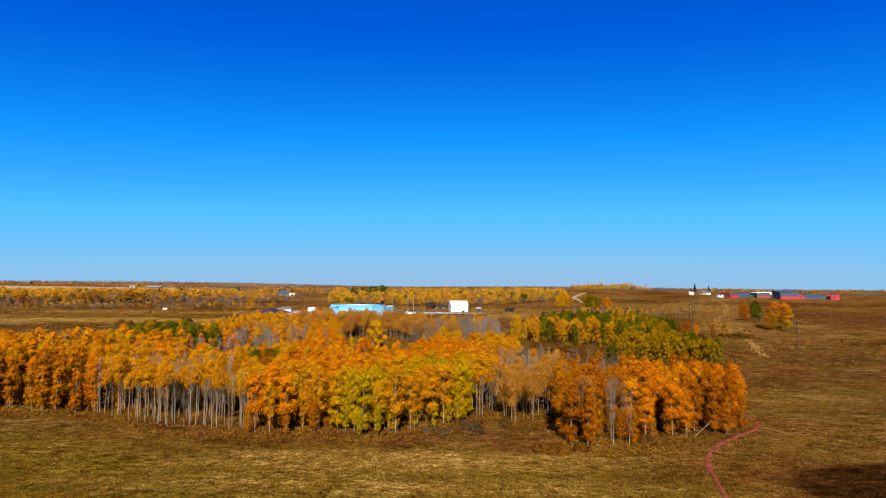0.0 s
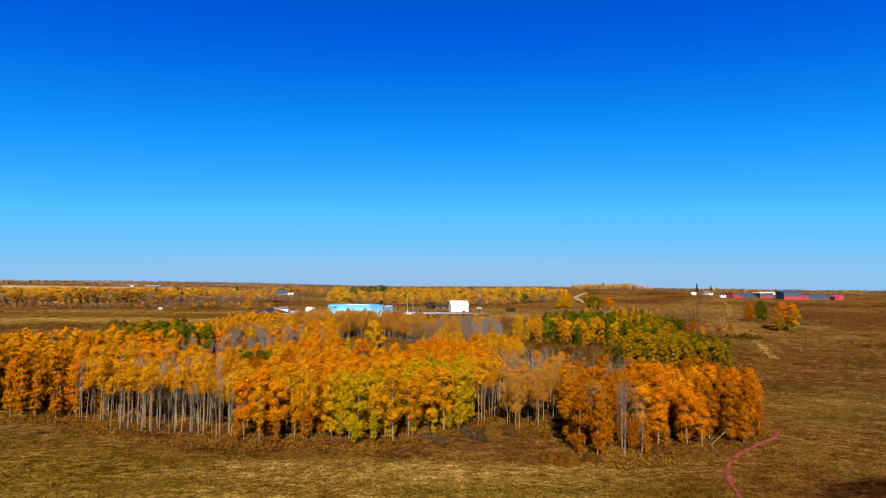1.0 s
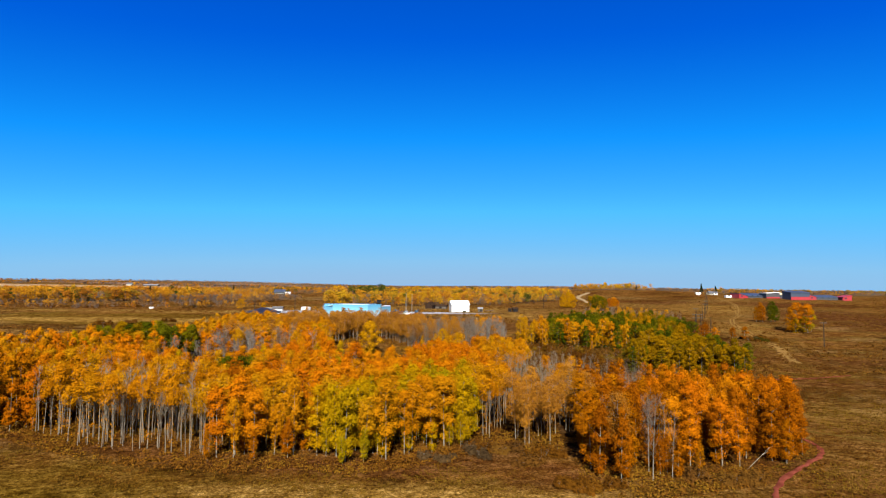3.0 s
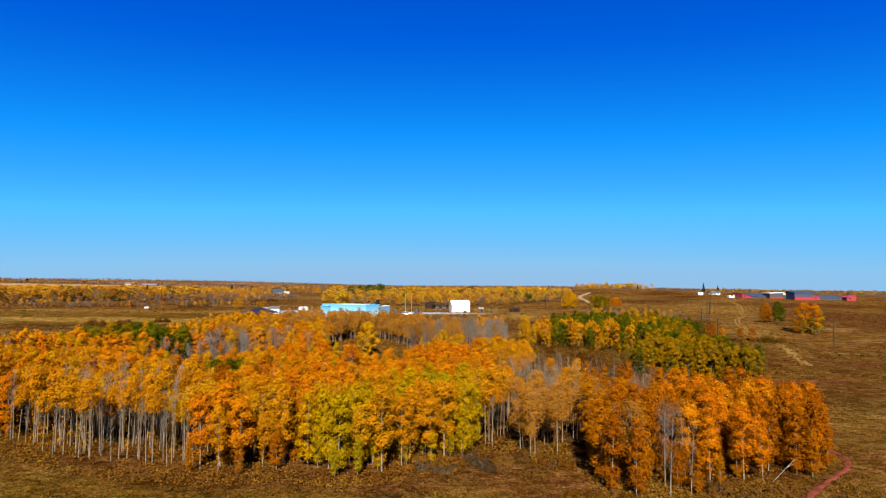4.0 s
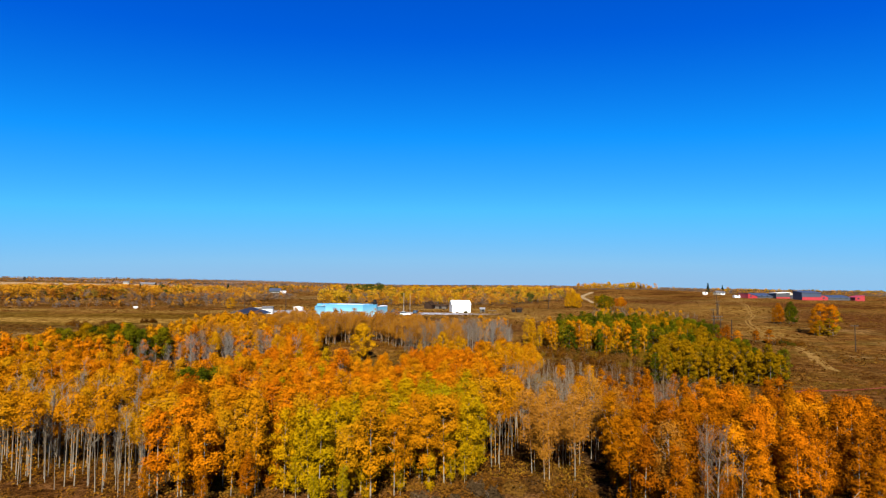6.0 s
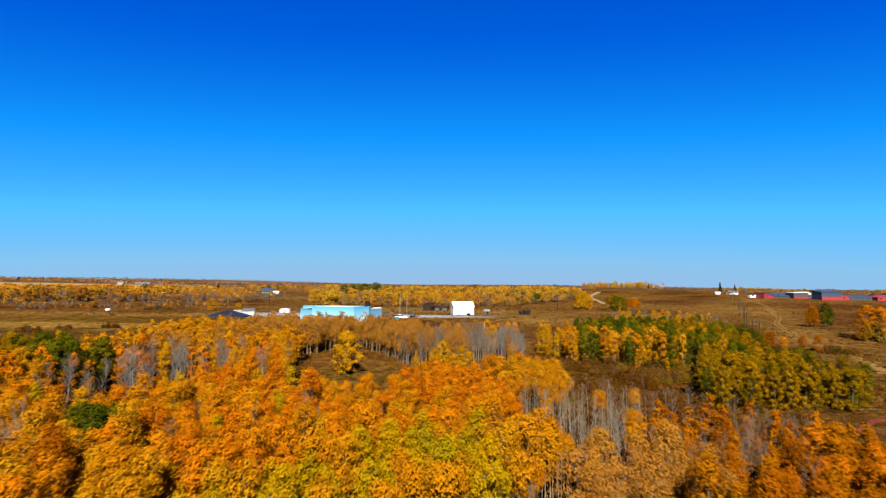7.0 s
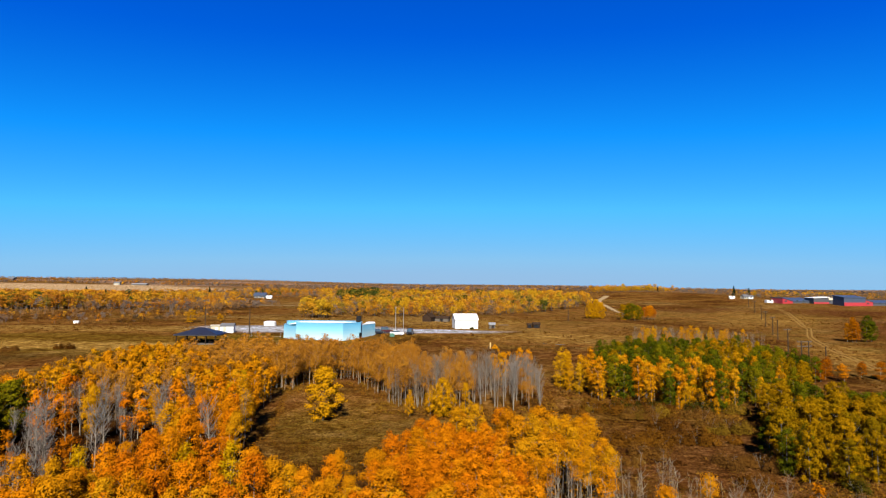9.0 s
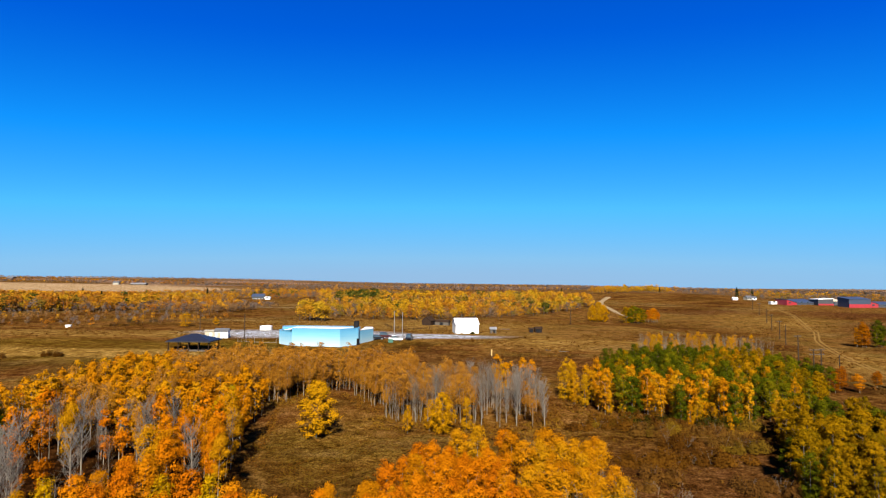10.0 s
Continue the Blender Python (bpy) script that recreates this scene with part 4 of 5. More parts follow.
YELLOWPOST = plain("yellow_timber", (0.1686, 0.1012, 0.02698), (0.2091, 0.1349, 0.04385), 3.0, 0.8)
STEEL = plain("galvanised_steel", (0.1417, 0.145, 0.1484), (0.1855, 0.1889, 0.1922), 4.0, 0.4, 0.6, 0.0)
BLACK = plain("black_paint", (0.004024, 0.004024, 0.004736), (0.01012, 0.01012, 0.01077), 2.0, 0.92)
RUBBER = plain("rubber", (0.004024, 0.004024, 0.004024), (0.008432, 0.008432, 0.008432), 6.0, 0.8)
GLASS = plain("dark_glazing", (0.0124, 0.0186, 0.0248), (0.0310, 0.0434, 0.0558), 0.7, 0.12, 0.0, 0.0)
RED = plain("red_cladding", (0.1146, 0.00272, 0.005384), (0.1417, 0.004736, 0.0074), 0.5, 0.5, 0.0, 0.05)
SLATE = plain("slate_blue_roof", (0.007616, 0.01251, 0.02611), (0.01197, 0.0185, 0.03373), 0.4, 0.5, 0.0, 0.05)
CHARCOAL = plain("charcoal_cladding", (0.01181, 0.01284, 0.01621), (0.02024, 0.02192, 0.02698), 0.5, 0.5)
BEIGE = plain("beige_roof", (0.1855, 0.1518, 0.1079), (0.2158, 0.1822, 0.1349), 0.5, 0.6)
GREENBIN = plain("green_paint", (0.006744, 0.04047, 0.02698), (0.01349, 0.05734, 0.04047), 2.0, 0.5)
DARKGREY = plain("dark_shingle", (0.02024, 0.02024, 0.02361), (0.03373, 0.03373, 0.03878), 1.0, 0.8)


def hall_paint(white_at, blue_at):
    """Ribbed steel painted sky blue above, fading to white toward the ground."""
    m, nt, bs = nodes_of("hall_cladding")
    co = nt.nodes.new("ShaderNodeTexCoord")
    sep = nt.nodes.new("ShaderNodeSeparateXYZ")
    nt.links.new(co.outputs["Object"], sep.inputs[0])
    band = noise_node(nt, 0.35, 3.0, 0.6, (0.25, 0.25, 3.0))
    h = nt.nodes.new("ShaderNodeMath")
    h.operation = "MULTIPLY_ADD"
    nt.links.new(band.outputs[0], h.inputs[0])
    h.inputs[1].default_value = 2.2
    nt.links.new(sep.outputs[2], h.inputs[2])
    mr = nt.nodes.new("ShaderNodeMapRange")
    mr.inputs["From Min"].default_value, mr.inputs["From Max"].default_value = white_at + 1.1, blue_at + 1.1
    nt.links.new(h.outputs[0], mr.inputs["Value"])
    col = ramp_node(nt, mr.outputs[0], [(0.0, (0.1632, 0.2244, 0.2584)), (0.35, (0.102, 0.1972, 0.2516)), (0.7, (0.051, 0.1564, 0.238)), (1.0, (0.034, 0.1258, 0.2176))])
    nt.links.new(col.outputs[0], bs.inputs["Base Color"])
    bs.inputs["Roughness"].default_value = 0.4
    wave = nt.nodes.new("ShaderNodeTexWave")
    wave.inputs["Scale"].default_value = 1.1
    nt.links.new(co.outputs["Object"], wave.inputs["Vector"])
    bump_node(nt, wave.outputs[0], 0.25, 0.04, bs)
    return m


HALL = hall_paint(0.4, 5.4)


def hall():
    """Eight-sided hall with lower wings; walls face by face."""
    bx, by = -37.0, 262.0
    root = thing("hall", bx, by, 0, "large eight-sided sky-blue and white steel hall with a white roof", "hall", z=8.0)
    main = [(-44.8, 253.6), (-30.0, 251.8), (-25.2, 256.6), (-25.2, 260), (-28, 263), (-46, 264), (-50, 262), (-50, 258.6)]
    main = [(x - bx, y - by) for x, y in main]
    n = len(main)
    thick = 0.35
    for i in range(n):
        (x0, y0), (x1, y1) = main[i], main[(i + 1) % n]
        ln = math.hypot(x1 - x0, y1 - y0)
        top = 5.3 if i not in (6, 7) else 4.4
        dx, dy = (x1 - x0) / ln, (y1 - y0) / ln
        inn = (-dy * thick, dx * thick)
        b = prism([(x0, y0), (x1, y1), (x1 + inn[0], y1 + inn[1]), (x0 + inn[0], y0 + inn[1])], -0.4, top - 0.02 * i)
        part("wall", b, HALL, root, "sky-blue wall panel fading to white at its foot")
        # capping along the top
        c = prism([(x0 - 0.1 * inn[0], y0 - 0.1 * inn[1]), (x1 - 0.1 * inn[0], y1 - 0.1 * inn[1]), (x1 + inn[0] * 1.2, y1 + inn[1] * 1.2), (x0 + inn[0] * 1.2, y0 + inn[1] * 1.2)], top + 0.003 * i, top + 0.14 + 0.003 * i)
        part("parapet_cap", c, HALL, root)
    b = bmesh.new()
    ring = [b.verts.new((x * 0.97, (y + 4) * 0.95 - 4, 4.2 if i in (6, 7) else 5.1)) for i, (x, y) in enumerate(main)]
    peak = b.verts.new((0.0, -4.0, 5.6))
    for i in range(n):
        b.faces.new((ring[i], ring[(i + 1) % n], peak))
    part("roof", b, WHITE, root, "low white roof")
    wing = [(-25.1 - bx, 258.5 - by), (-21.8 - bx, 266.0 - by), (-22.8 - bx, 272 - by), (-25.1 - bx, 272 - by)]
    part("wing", prism(wing, -0.4, 4.45), HALL, root, "lower sky-blue side wing")
    part("wing_roof", prism([(x * 1.004, y) for x, y in wing], 4.454, 4.6), WHITE, root)
    part("chimney", box(1.5, 1.4, 2.2, 10.6, -1.4, 5.0), BLACK, root, "black rooftop ventilation box")
    part("door", box(1.0, 0.12, 2.1, 11.72, -5.5, 0.1, 0.02, 46), BLACK, root, "dark side door")


hall()


def shelter():
    """Open picnic shelter with a hipped roof on posts."""
    x, y = -71.3, 247.0
    root = thing("picnic_shelter", x, y, 0, "open picnic shelter with a dark navy hipped roof on wooden posts", "shelter", z=lift(x, y))
    w, d, eave, ridge = 12.6, 8.6, 2.5, 4.3
    b = bmesh.new()
    for dz in (0.0, 0.22):
        c = [b.verts.new((sx * w / 2, sy * d / 2, eave + dz)) for sx, sy in ((-1, -1), (1, -1), (1, 1), (-1, 1))]
        r = [b.verts.new((-0.9, 0, ridge + dz)), b.verts.new((0.9, 0, ridge + dz))]
        b.faces.new((c[0], c[1], r[1], r[0])), b.faces.new((c[1], c[2], r[1])), b.faces.new((c[2], c[3], r[0], r[1])), b.faces.new((c[3], c[0], r[0]))
    bmesh.ops.recalc_face_normals(b, faces=b.faces)
    part("roof", b, NAVY, root, "dark navy hipped steel roof")
    for sx, sy, px, py in ((w, 0.16, 0, -d / 2), (w, 0.16, 0, d / 2), (0.16, d - 0.4, -w / 2, 0), (0.16, d - 0.4, w / 2, 0)):
        part("fascia", box(sx, sy, 0.3, px, py, eave - 0.12, 0.02), NAVY, root)
    for i in range(5):
        for sy in (-1, 1):
            part("post", box(0.24, 0.24, eave + 0.4, -5.7 + 2.85 * i, sy * (d / 2 - 0.6), -0.4, 0.02), DARKWOOD, root)
    part("floor_slab", box(w - 1.0, d - 1.0, 0.5, 0, 0, -0.42, 0.03), GREYWOOD, root, "grey weathered floor slab")


shelter()


def picnic_table(x, y, turn):
    root = thing("picnic_table", x, y, turn, "dark wooden picnic table under the shelter roof", "table", "picnic tables", z=lift(-71.3, 247.0) + 0.09)
    part("tabletop", box(1.9, 0.75, 0.06, 0, 0, 0.72, 0.01), DARKWOOD, root)
    for s in (-1, 1):
        part("bench", box(1.9, 0.28, 0.05, 0, s * 0.7, 0.43, 0.01), DARKWOOD, root)
        part("leg", box(0.08, 1.5, 0.72, s * 0.7, 0, 0.0, 0.01), DARKWOOD, root)


for i, (x, y) in enumerate([(-75.5, 246), (-71.5, 247.6), (-67.5, 245.6), (-73.0, 249.4)]):
    picnic_table(x, y, 12 * i)


def white_barn():
    root = thing("white_barn", 9.0, 294.2, 9, "white steel barn with a pitched white roof", "barn", z=9.0)
    part("wall", gable_walls(8.6, 7.0, 3.4, 5.3), WHITE, root)
    part("roof", gable(8.6, 7.0, 3.4, 5.3, 0.25), WHITE, root, "white pitched steel roof")
    part("door", box(2.6, 0.12, 2.3, -2.9, 3.52, 0, 0.02), GREYWOOD, root)


white_barn()


def small_shed(name, x, y, turn, sx, sy, eave, ridge, wall, roof, label, opening=None, group=""):
    root = thing(name, x, y, turn, label, "shed", group)
    part("wall", gable_walls(sx, sy, eave, ridge), wall, root)
    part("roof", gable(sx, sy, eave, ridge, 0.2, 0.12), roof, root)
    # where black, this panel stands in for the unlit inside of an opening
    if opening:
        part("door", box(opening[0], 0.1, opening[1], opening[2], -sy / 2 - 0.02, 0, 0.02), opening[3], root)
    return root


small_shed("site_shed", -72.5, 271.5, 8, 4.2, 3.2, 2.3, 3.1, WHITE, DARKGREY, "small white shed with a dark pitched roof", (1.0, 1.9, -0.8, CREAM))
small_shed("site_trailer", -76.3, 271.0, 8, 3.0, 2.4, 2.4, 2.6, CREAM, CREAM, "cream-coloured site trailer beside a white shed", (0.8, 1.8, 0.4, WHITE))


def tank(x, y, r, h):
    root = thing("storage_tank", x, y, 0, "short white storage tank on the gravel yard", "tank")
    part("body", rod(r, r, h, 0, 0, -0.1, 24), WHITE, root)
    part("lid", rod(r * 1.02, r * 0.6, 0.25, 0, 0, h - 0.1, 24), WHITE, root)


tank(-66.6, 299.5, 2.3, 1.6)

small_shed("log_cabin", -5.6, 334, 66, 5.0, 4.2, 2.0, 3.7, DARKWOOD, DARKWOOD, "weathered dark wooden cabin at the edge of the wood", (1.0, 1.9, 1.0, BLACK))
small_shed("old_shed", 0.3, 336, -12, 6.5, 3.6, 1.5, 2.3, GREYWOOD, DARKWOOD, "low sagging grey wooden shed", (1.4, 1.2, 0.0, BLACK))
small_shed("old_shed", 36.8, 299, 5, 2.6, 2.2, 1.5, 2.1, DARKWOOD, DARKWOOD, "old dark wooden shed with a black open front", (1.7, 1.2, -0.2, BLACK))
small_shed("old_shed", 34.2, 299, 0, 1.6, 1.6, 1.3, 1.7, DARKWOOD, DARKWOOD, "small dark wooden shed beside an old grey shed", (1.0, 1.1, 0, BLACK))
small_shed("old_shed", 19.2, 293, 0, 2.2, 1.8, 1.6, 2.2, GREYWOOD, STEEL, "small grey shed beside the white barn", (0.8, 1.3, 0.2, BLACK))


def beam(x, y, turn, length, label):
    root = thing("timber_beam", x, y, turn, label, "beam")
    part("beam", box(length, 0.22, 0.22, 0, 0, 0.0, 0.03), GREYWOOD, root)


beam(25.5, 312, 3, 4.2, "long pale beam lying in dry grass")
beam(31.7, 250.1, -12, 1.4, "short pale log lying in dry grass")
beam(35.8, 248.0, -14, 3.6, "long pale log lying in dry grass")


def sign_post():
    root = thing("wooden_post", 14.2, 240.5, 0, "thick yellow timber post standing alone in brown grass", "post")
    part("post", box(0.34, 0.34, 1.8, 0, 0, -0.1, 0.04), YELLOWPOST, root)
    part("brace", rod(0.07, 0.05, 1.5, -0.6, 0.3, 0, 6, 0, 25), POLEWOOD, root)


sign_post()


def car(x, y, turn, paint, label, van=False):
    """A parked vehicle: lofted body, glazed cabin, four wheels."""
    root = thing("parked_car", x, y, turn, label, "car", "parked vehicles")
    b = bmesh.new()
    prof = [(-2.25, 0.35), (-2.3, 0.75), (-2.1, 0.98), (-1.0, 1.02), (0.9, 1.02), (2.0, 0.88), (2.25, 0.7), (2.25, 0.35)]
    a, c = [b.verts.new((px, -0.88, pz)) for px, pz in prof], [b.verts.new((px, 0.88, pz)) for px, pz in prof]
    for i in range(len(prof)):
        b.faces.new((a[i], a[(i + 1) % len(prof)], c[(i + 1) % len(prof)], c[i]))
    b.faces.new(a[::-1]), b.faces.new(c)
    bmesh.ops.recalc_face_normals(b, faces=b.faces)
    bmesh.ops.bevel(b, geom=list(b.edges), offset=0.06, segments=2, affect="EDGES")
    part("body", b, paint, root)
    b = bmesh.new()
    top = 1.62 if not van else 1.95
    prof = [(-2.05 if van else -1.7, 1.0), (-1.9 if van else -1.2, top - 0.04), (0.3, top), (1.05, 1.0)]
    a, c = [b.verts.new((px, -0.80 + 0.1 * (pz > 1.2), pz)) for px, pz in prof], [b.verts.new((px, 0.80 - 0.1 * (pz > 1.2), pz)) for px, pz in prof]
    for i in range(4):
        b.faces.new((a[i], a[(i + 1) % 4], c[(i + 1) % 4], c[i]))
    b.faces.new(a[::-1]), b.faces.new(c)
    bmesh.ops.recalc_face_normals(b, faces=b.faces)
    part("cabin", b, GLASS, root, "dark glazed cabin")
    part("roof", box(1.5 if not van else 2.2, 1.36, 0.06, -0.45 if not van else -0.8, 0, top - 0.01, 0.02), paint, root)
    for wx in (-1.4, 1.4):
        for wy in (-0.86, 0.86):
            w = part("wheel", rod(0.33, 0.33, 0.22, wx, wy + 0.11, 0.33, 14, 90), RUBBER, root)
            part("rim", rod(0.19, 0.19, 0.235, wx, wy + 0.118, 0.33, 10, 90), STEEL, w)
    for wy in (-0.6, 0.6):
        part("headlight", box(0.06, 0.3, 0.14, 2.25, wy, 0.66, 0.01), WHITE, root)


DARKCAR = plain("dark_car_paint", (0.005056, 0.005712, 0.008104), (0.008432, 0.009464, 0.01213), 0.8, 0.25, 0.0, 0.0)
MAROON = plain("maroon_car_paint", (0.02024, 0.005056, 0.005056), (0.03035, 0.006744, 0.006744), 0.8, 0.25, 0.0, 0.0)
WHITECAR = plain("white_car_paint", (0.432, 0.438, 0.444), (0.468, 0.468, 0.468), 0.8, 0.25, 0.0, 0.0)
car(-20.8, 268.2, 20, DARKCAR, "dark blue car parked beside the blue hall")
car(-18.6, 273.0, 5, MAROON, "dark maroon pickup parked on the gravel", True)
car(-14.6, 265.8, 6, WHITECAR, "white car parked on the gravel yard")
car(-10.2, 268.6, 80, DARKCAR, "black van parked on the gravel yard", True)
small_shed("site_trailer", -146.0, 306.0, 10, 1.7, 1.2, 0.8, 0.95, WHITE, WHITE, "small white trailer standing in far dry grass", (0.5, 0.5, 0.2, CREAM))


def bin_box(x, y):
    root = thing("refuse_bin", x, y, 10, "green steel refuse bin on short grass", "bin")
    part("body", box(1.5, 1.1, 1.05, 0, 0, 0, 0.05), GREENBIN, root)
    part("lid", box(1.56, 1.16, 0.1, 0, 0, 1.06, 0.03), GREENBIN, root)


bin_box(-15.8, 262.0)


def flagpole(x, y, h, r, label):
    root = thing("flagpole", x, y, 0, label, "pole", "yard poles")
    part("pole", rod(r, r * 0.6, h + 0.3, 0, 0, -0.3, 8), STEEL, root)
    part("finial", rod(r * 1.6, r * 1.6, 0.18, 0, 0, h, 8), STEEL, root)
    part("base", rod(0.3, 0.26, 0.4, 0, 0, -0.12, 10), STEEL, root)


flagpole(-15.2, 268.0, 9.0, 0.13, "white steel flagpole by the parking yard")
flagpole(-12.7, 269.8, 8.6, 0.11, "white steel flagpole by the parking yard")


def utility_pole(x, y, h, arms, label, turn=0.0, twin=False):
    root = thing("utility_pole", x, y, turn, label, "pole", "power line poles")
    for s in ((-1.1, 1.1) if twin else (0.0,)):
        part("pole", rod(0.17, 0.11, h + 0.5, s, 0, -0.5, 8), POLEWOOD, root)
    for i in range(arms):
        z = h - 0.35 - 1.15 * i
        part("crossarm", box(4.4 if twin else 2.5, 0.14, 0.16, 0, 0.14, z, 0.02), GREYWOOD, root)
        for s in (-1, -0.4, 0.4, 1):
            part("insulator", rod(0.06, 0.05, 0.22, s * (2.0 if twin else 1.1), 0.14, z + 0.16, 6), GREYWOOD, root)
    return root


POLES = [(93.2, 222.8, 6.9, 2, True), (103.0, 246.4, 7.4, 1, False), (125, 289.4, 7.4, 0, False), (138.6, 316.4, 7.6, 1, False), (155, 350.8, 7.4, 1, False),
         (171.5, 384.3, 7.4, 0, False), (190, 425, 7.4, 1, False), (206, 462, 7.4, 0, False), (96.0, 219.0, 6.2, 0, False)]
for x, y, h, arms, twin in POLES:
    utility_pole(x, y, h, arms, "twin-legged wooden power pole with pale crossarms" if twin else "weathered wooden power pole standing in dry grass", 12, twin)
utility_pole(128.3, 207.3, 8.2, 1, "weathered wooden power pole standing in dry grass", 5)
utility_pole(58.5, 341.2, 8.0, 0, "weathered wooden power pole standing in dry grass")
utility_pole(-64.1, 268.2, 8.2, 0, "dark wooden light pole beside the chain-link fence")
utility_pole(-92.0, 300.0, 7.5, 0, "dark wooden light pole in dry grass")


def wires(points, label):
    """Slack wires from pole to pole."""
    cu = bpy.data.curves.new("power_wires", "CURVE")
    cu.dimensions, cu.bevel_depth, cu.bevel_resolution = "3D", 0.018, 0
    for off in (-1.0, 1.0):
        for (x0, y0, z0), (x1, y1, z1) in zip(points[:-1], points[1:]):
            sp = cu.splines.new("POLY")
            sp.points.add(8)
            for i, p in enumerate(sp.points):
                t = i / 8
                p.co = (x0 + (x1 - x0) * t + off, y0 + (y1 - y0) * t, z0 + (z1 - z0) * t - 1.0 * 4 * t * (1 - t) * 0.6, 1)
    cu.materials.append(BLACK)
    return tagged(new("power_wires", cu), label, "wires")


wires([(x, y, lift(x, y) + h - 0.1) for x, y, h, arms, twin in POLES if arms], "thin black power wires slung between wooden poles")


def chain_fence(points, h=1.9):
    root = thing("chain_link_fence", points[0][0], points[0][1], 0, "low grey chain-link fence with steel posts beside the yard", "fence")
    z0 = lift(*points[0])
    for (x0, y0), (x1, y1) in zip(points[:-1], points[1:]):
        ln = math.hypot(x1 - x0, y1 - y0)
        turn = math.degrees(math.atan2(y1 - y0, x1 - x0))
        n = max(1, round(ln / 3))
        for i in range(n + 1):
            x, y = x0 + (x1 - x0) * i / n, y0 + (y1 - y0) * i / n
            part("post", rod(0.04, 0.04, h + 0.2, x - points[0][0], y - points[0][1], lift(x, y) - z0 - 0.2, 6), STEEL, root)
        for k in range(2):
            xm, ym = (x0 + x1) / 2, (y0 + y1) / 2
            part("rail", box(ln, 0.03, 0.04, xm - points[0][0], ym - points[0][1], lift(xm, ym) - z0 + 0.3 + 1.5 * k, 0.0, turn), STEEL, root)


chain_fence([(-64, 262), (-55, 258.5), (-51, 259)])
chain_fence([(-64, 262), (-64, 272)])


def rail_fence(points):
    root = thing("rail_fence", points[0][0], points[0][1], 0, "weathered wooden rail fence near the old cabin", "fence")
    z0 = lift(*points[0])
    for (x0, y0), (x1, y1) in zip(points[:-1], points[1:]):
        ln = math.hypot(x1 - x0, y1 - y0)
        turn = math.degrees(math.atan2(y1 - y0, x1 - x0))
        n = max(1, round(ln / 3))
        for i in range(n + 1):
            x, y = x0 + (x1 - x0) * i / n, y0 + (y1 - y0) * i / n
            part("post", rod(0.08, 0.07, 1.5, x - points[0][0], y - points[0][1], lift(x, y) - z0 - 0.2, 6), DARKWOOD, root)
        for k in range(2):
            xm, ym = (x0 + x1) / 2, (y0 + y1) / 2
            part("rail", box(ln, 0.06, 0.1, xm - points[0][0], ym - points[0][1], lift(xm, ym) - z0 + 0.5 + 0.5 * k, 0.0, turn), DARKWOOD, root)


rail_fence([(-20, 312), (-8, 308), (2, 309)])
rail_fence([(-20, 312), (-24, 326)])


def house(x, y, turn, sx, sy, eave, ridge, wall, roof, label, windows=3, storeys=1, z=None):
    root = thing("farmhouse", x, y, turn, label, "house", z=z)
    part("wall", gable_walls(sx, sy, eave, ridge), wall, root)
    part("roof", gable(sx, sy, eave, ridge, 0.4), roof, root)
    for s in range(storeys):
        for i in range(windows):
            w = part("window", box(1.3, 0.1, 1.2, -sx / 2 + sx * (i + 0.5) / windows, -sy / 2 - 0.03, 0.9 + 2.7 * s, 0.02), GLASS, root)
            part("frame", box(1.5, 0.06, 0.12, -sx / 2 + sx * (i + 0.5) / windows, -sy / 2 - 0.05, 0.78 + 2.7 * s, 0.0), WHITE, w)
    return root


house(-146.0, 538, 6, 9.0, 6.0, 2.4, 4.4, GREYWOOD, SLATE, "farmhouse with grey walls and a slate-blue roof", 4)
house(-138.5, 537, 6, 4.0, 4.0, 1.5, 2.2, WHITE, WHITE, "low white garage beside a farmhouse", 1)
house(-712, 1335, 10, 12, 9, 4, 7, CREAM, DARKGREY, "far cream farmhouse behind a stubble field", 3)
house(-668, 1345, 0, 34, 9, 3, 5, GREYWOOD, STEEL, "far long farm shed behind a stubble field", 3)
house(-1180, 1650, 0, 18, 12, 5, 9, GREYWOOD, DARKGREY, "far grey farmhouse on the horizon", 3)
house(247, 566, -10, 3.6, 3, 1.4, 2.2, WHITE, WHITE, "small white outbuilding on the ridge", 1)
house(262, 574, 20, 5, 4, 2.0, 3.6, CREAM, DARKGREY, "cream farmhouse with a dark roof on the ridge", 2)
house(268, 576, 0, 3.6, 3.6, 2.0, 3.0, WHITE, DARKGREY, "small white farmhouse on the ridge", 1)


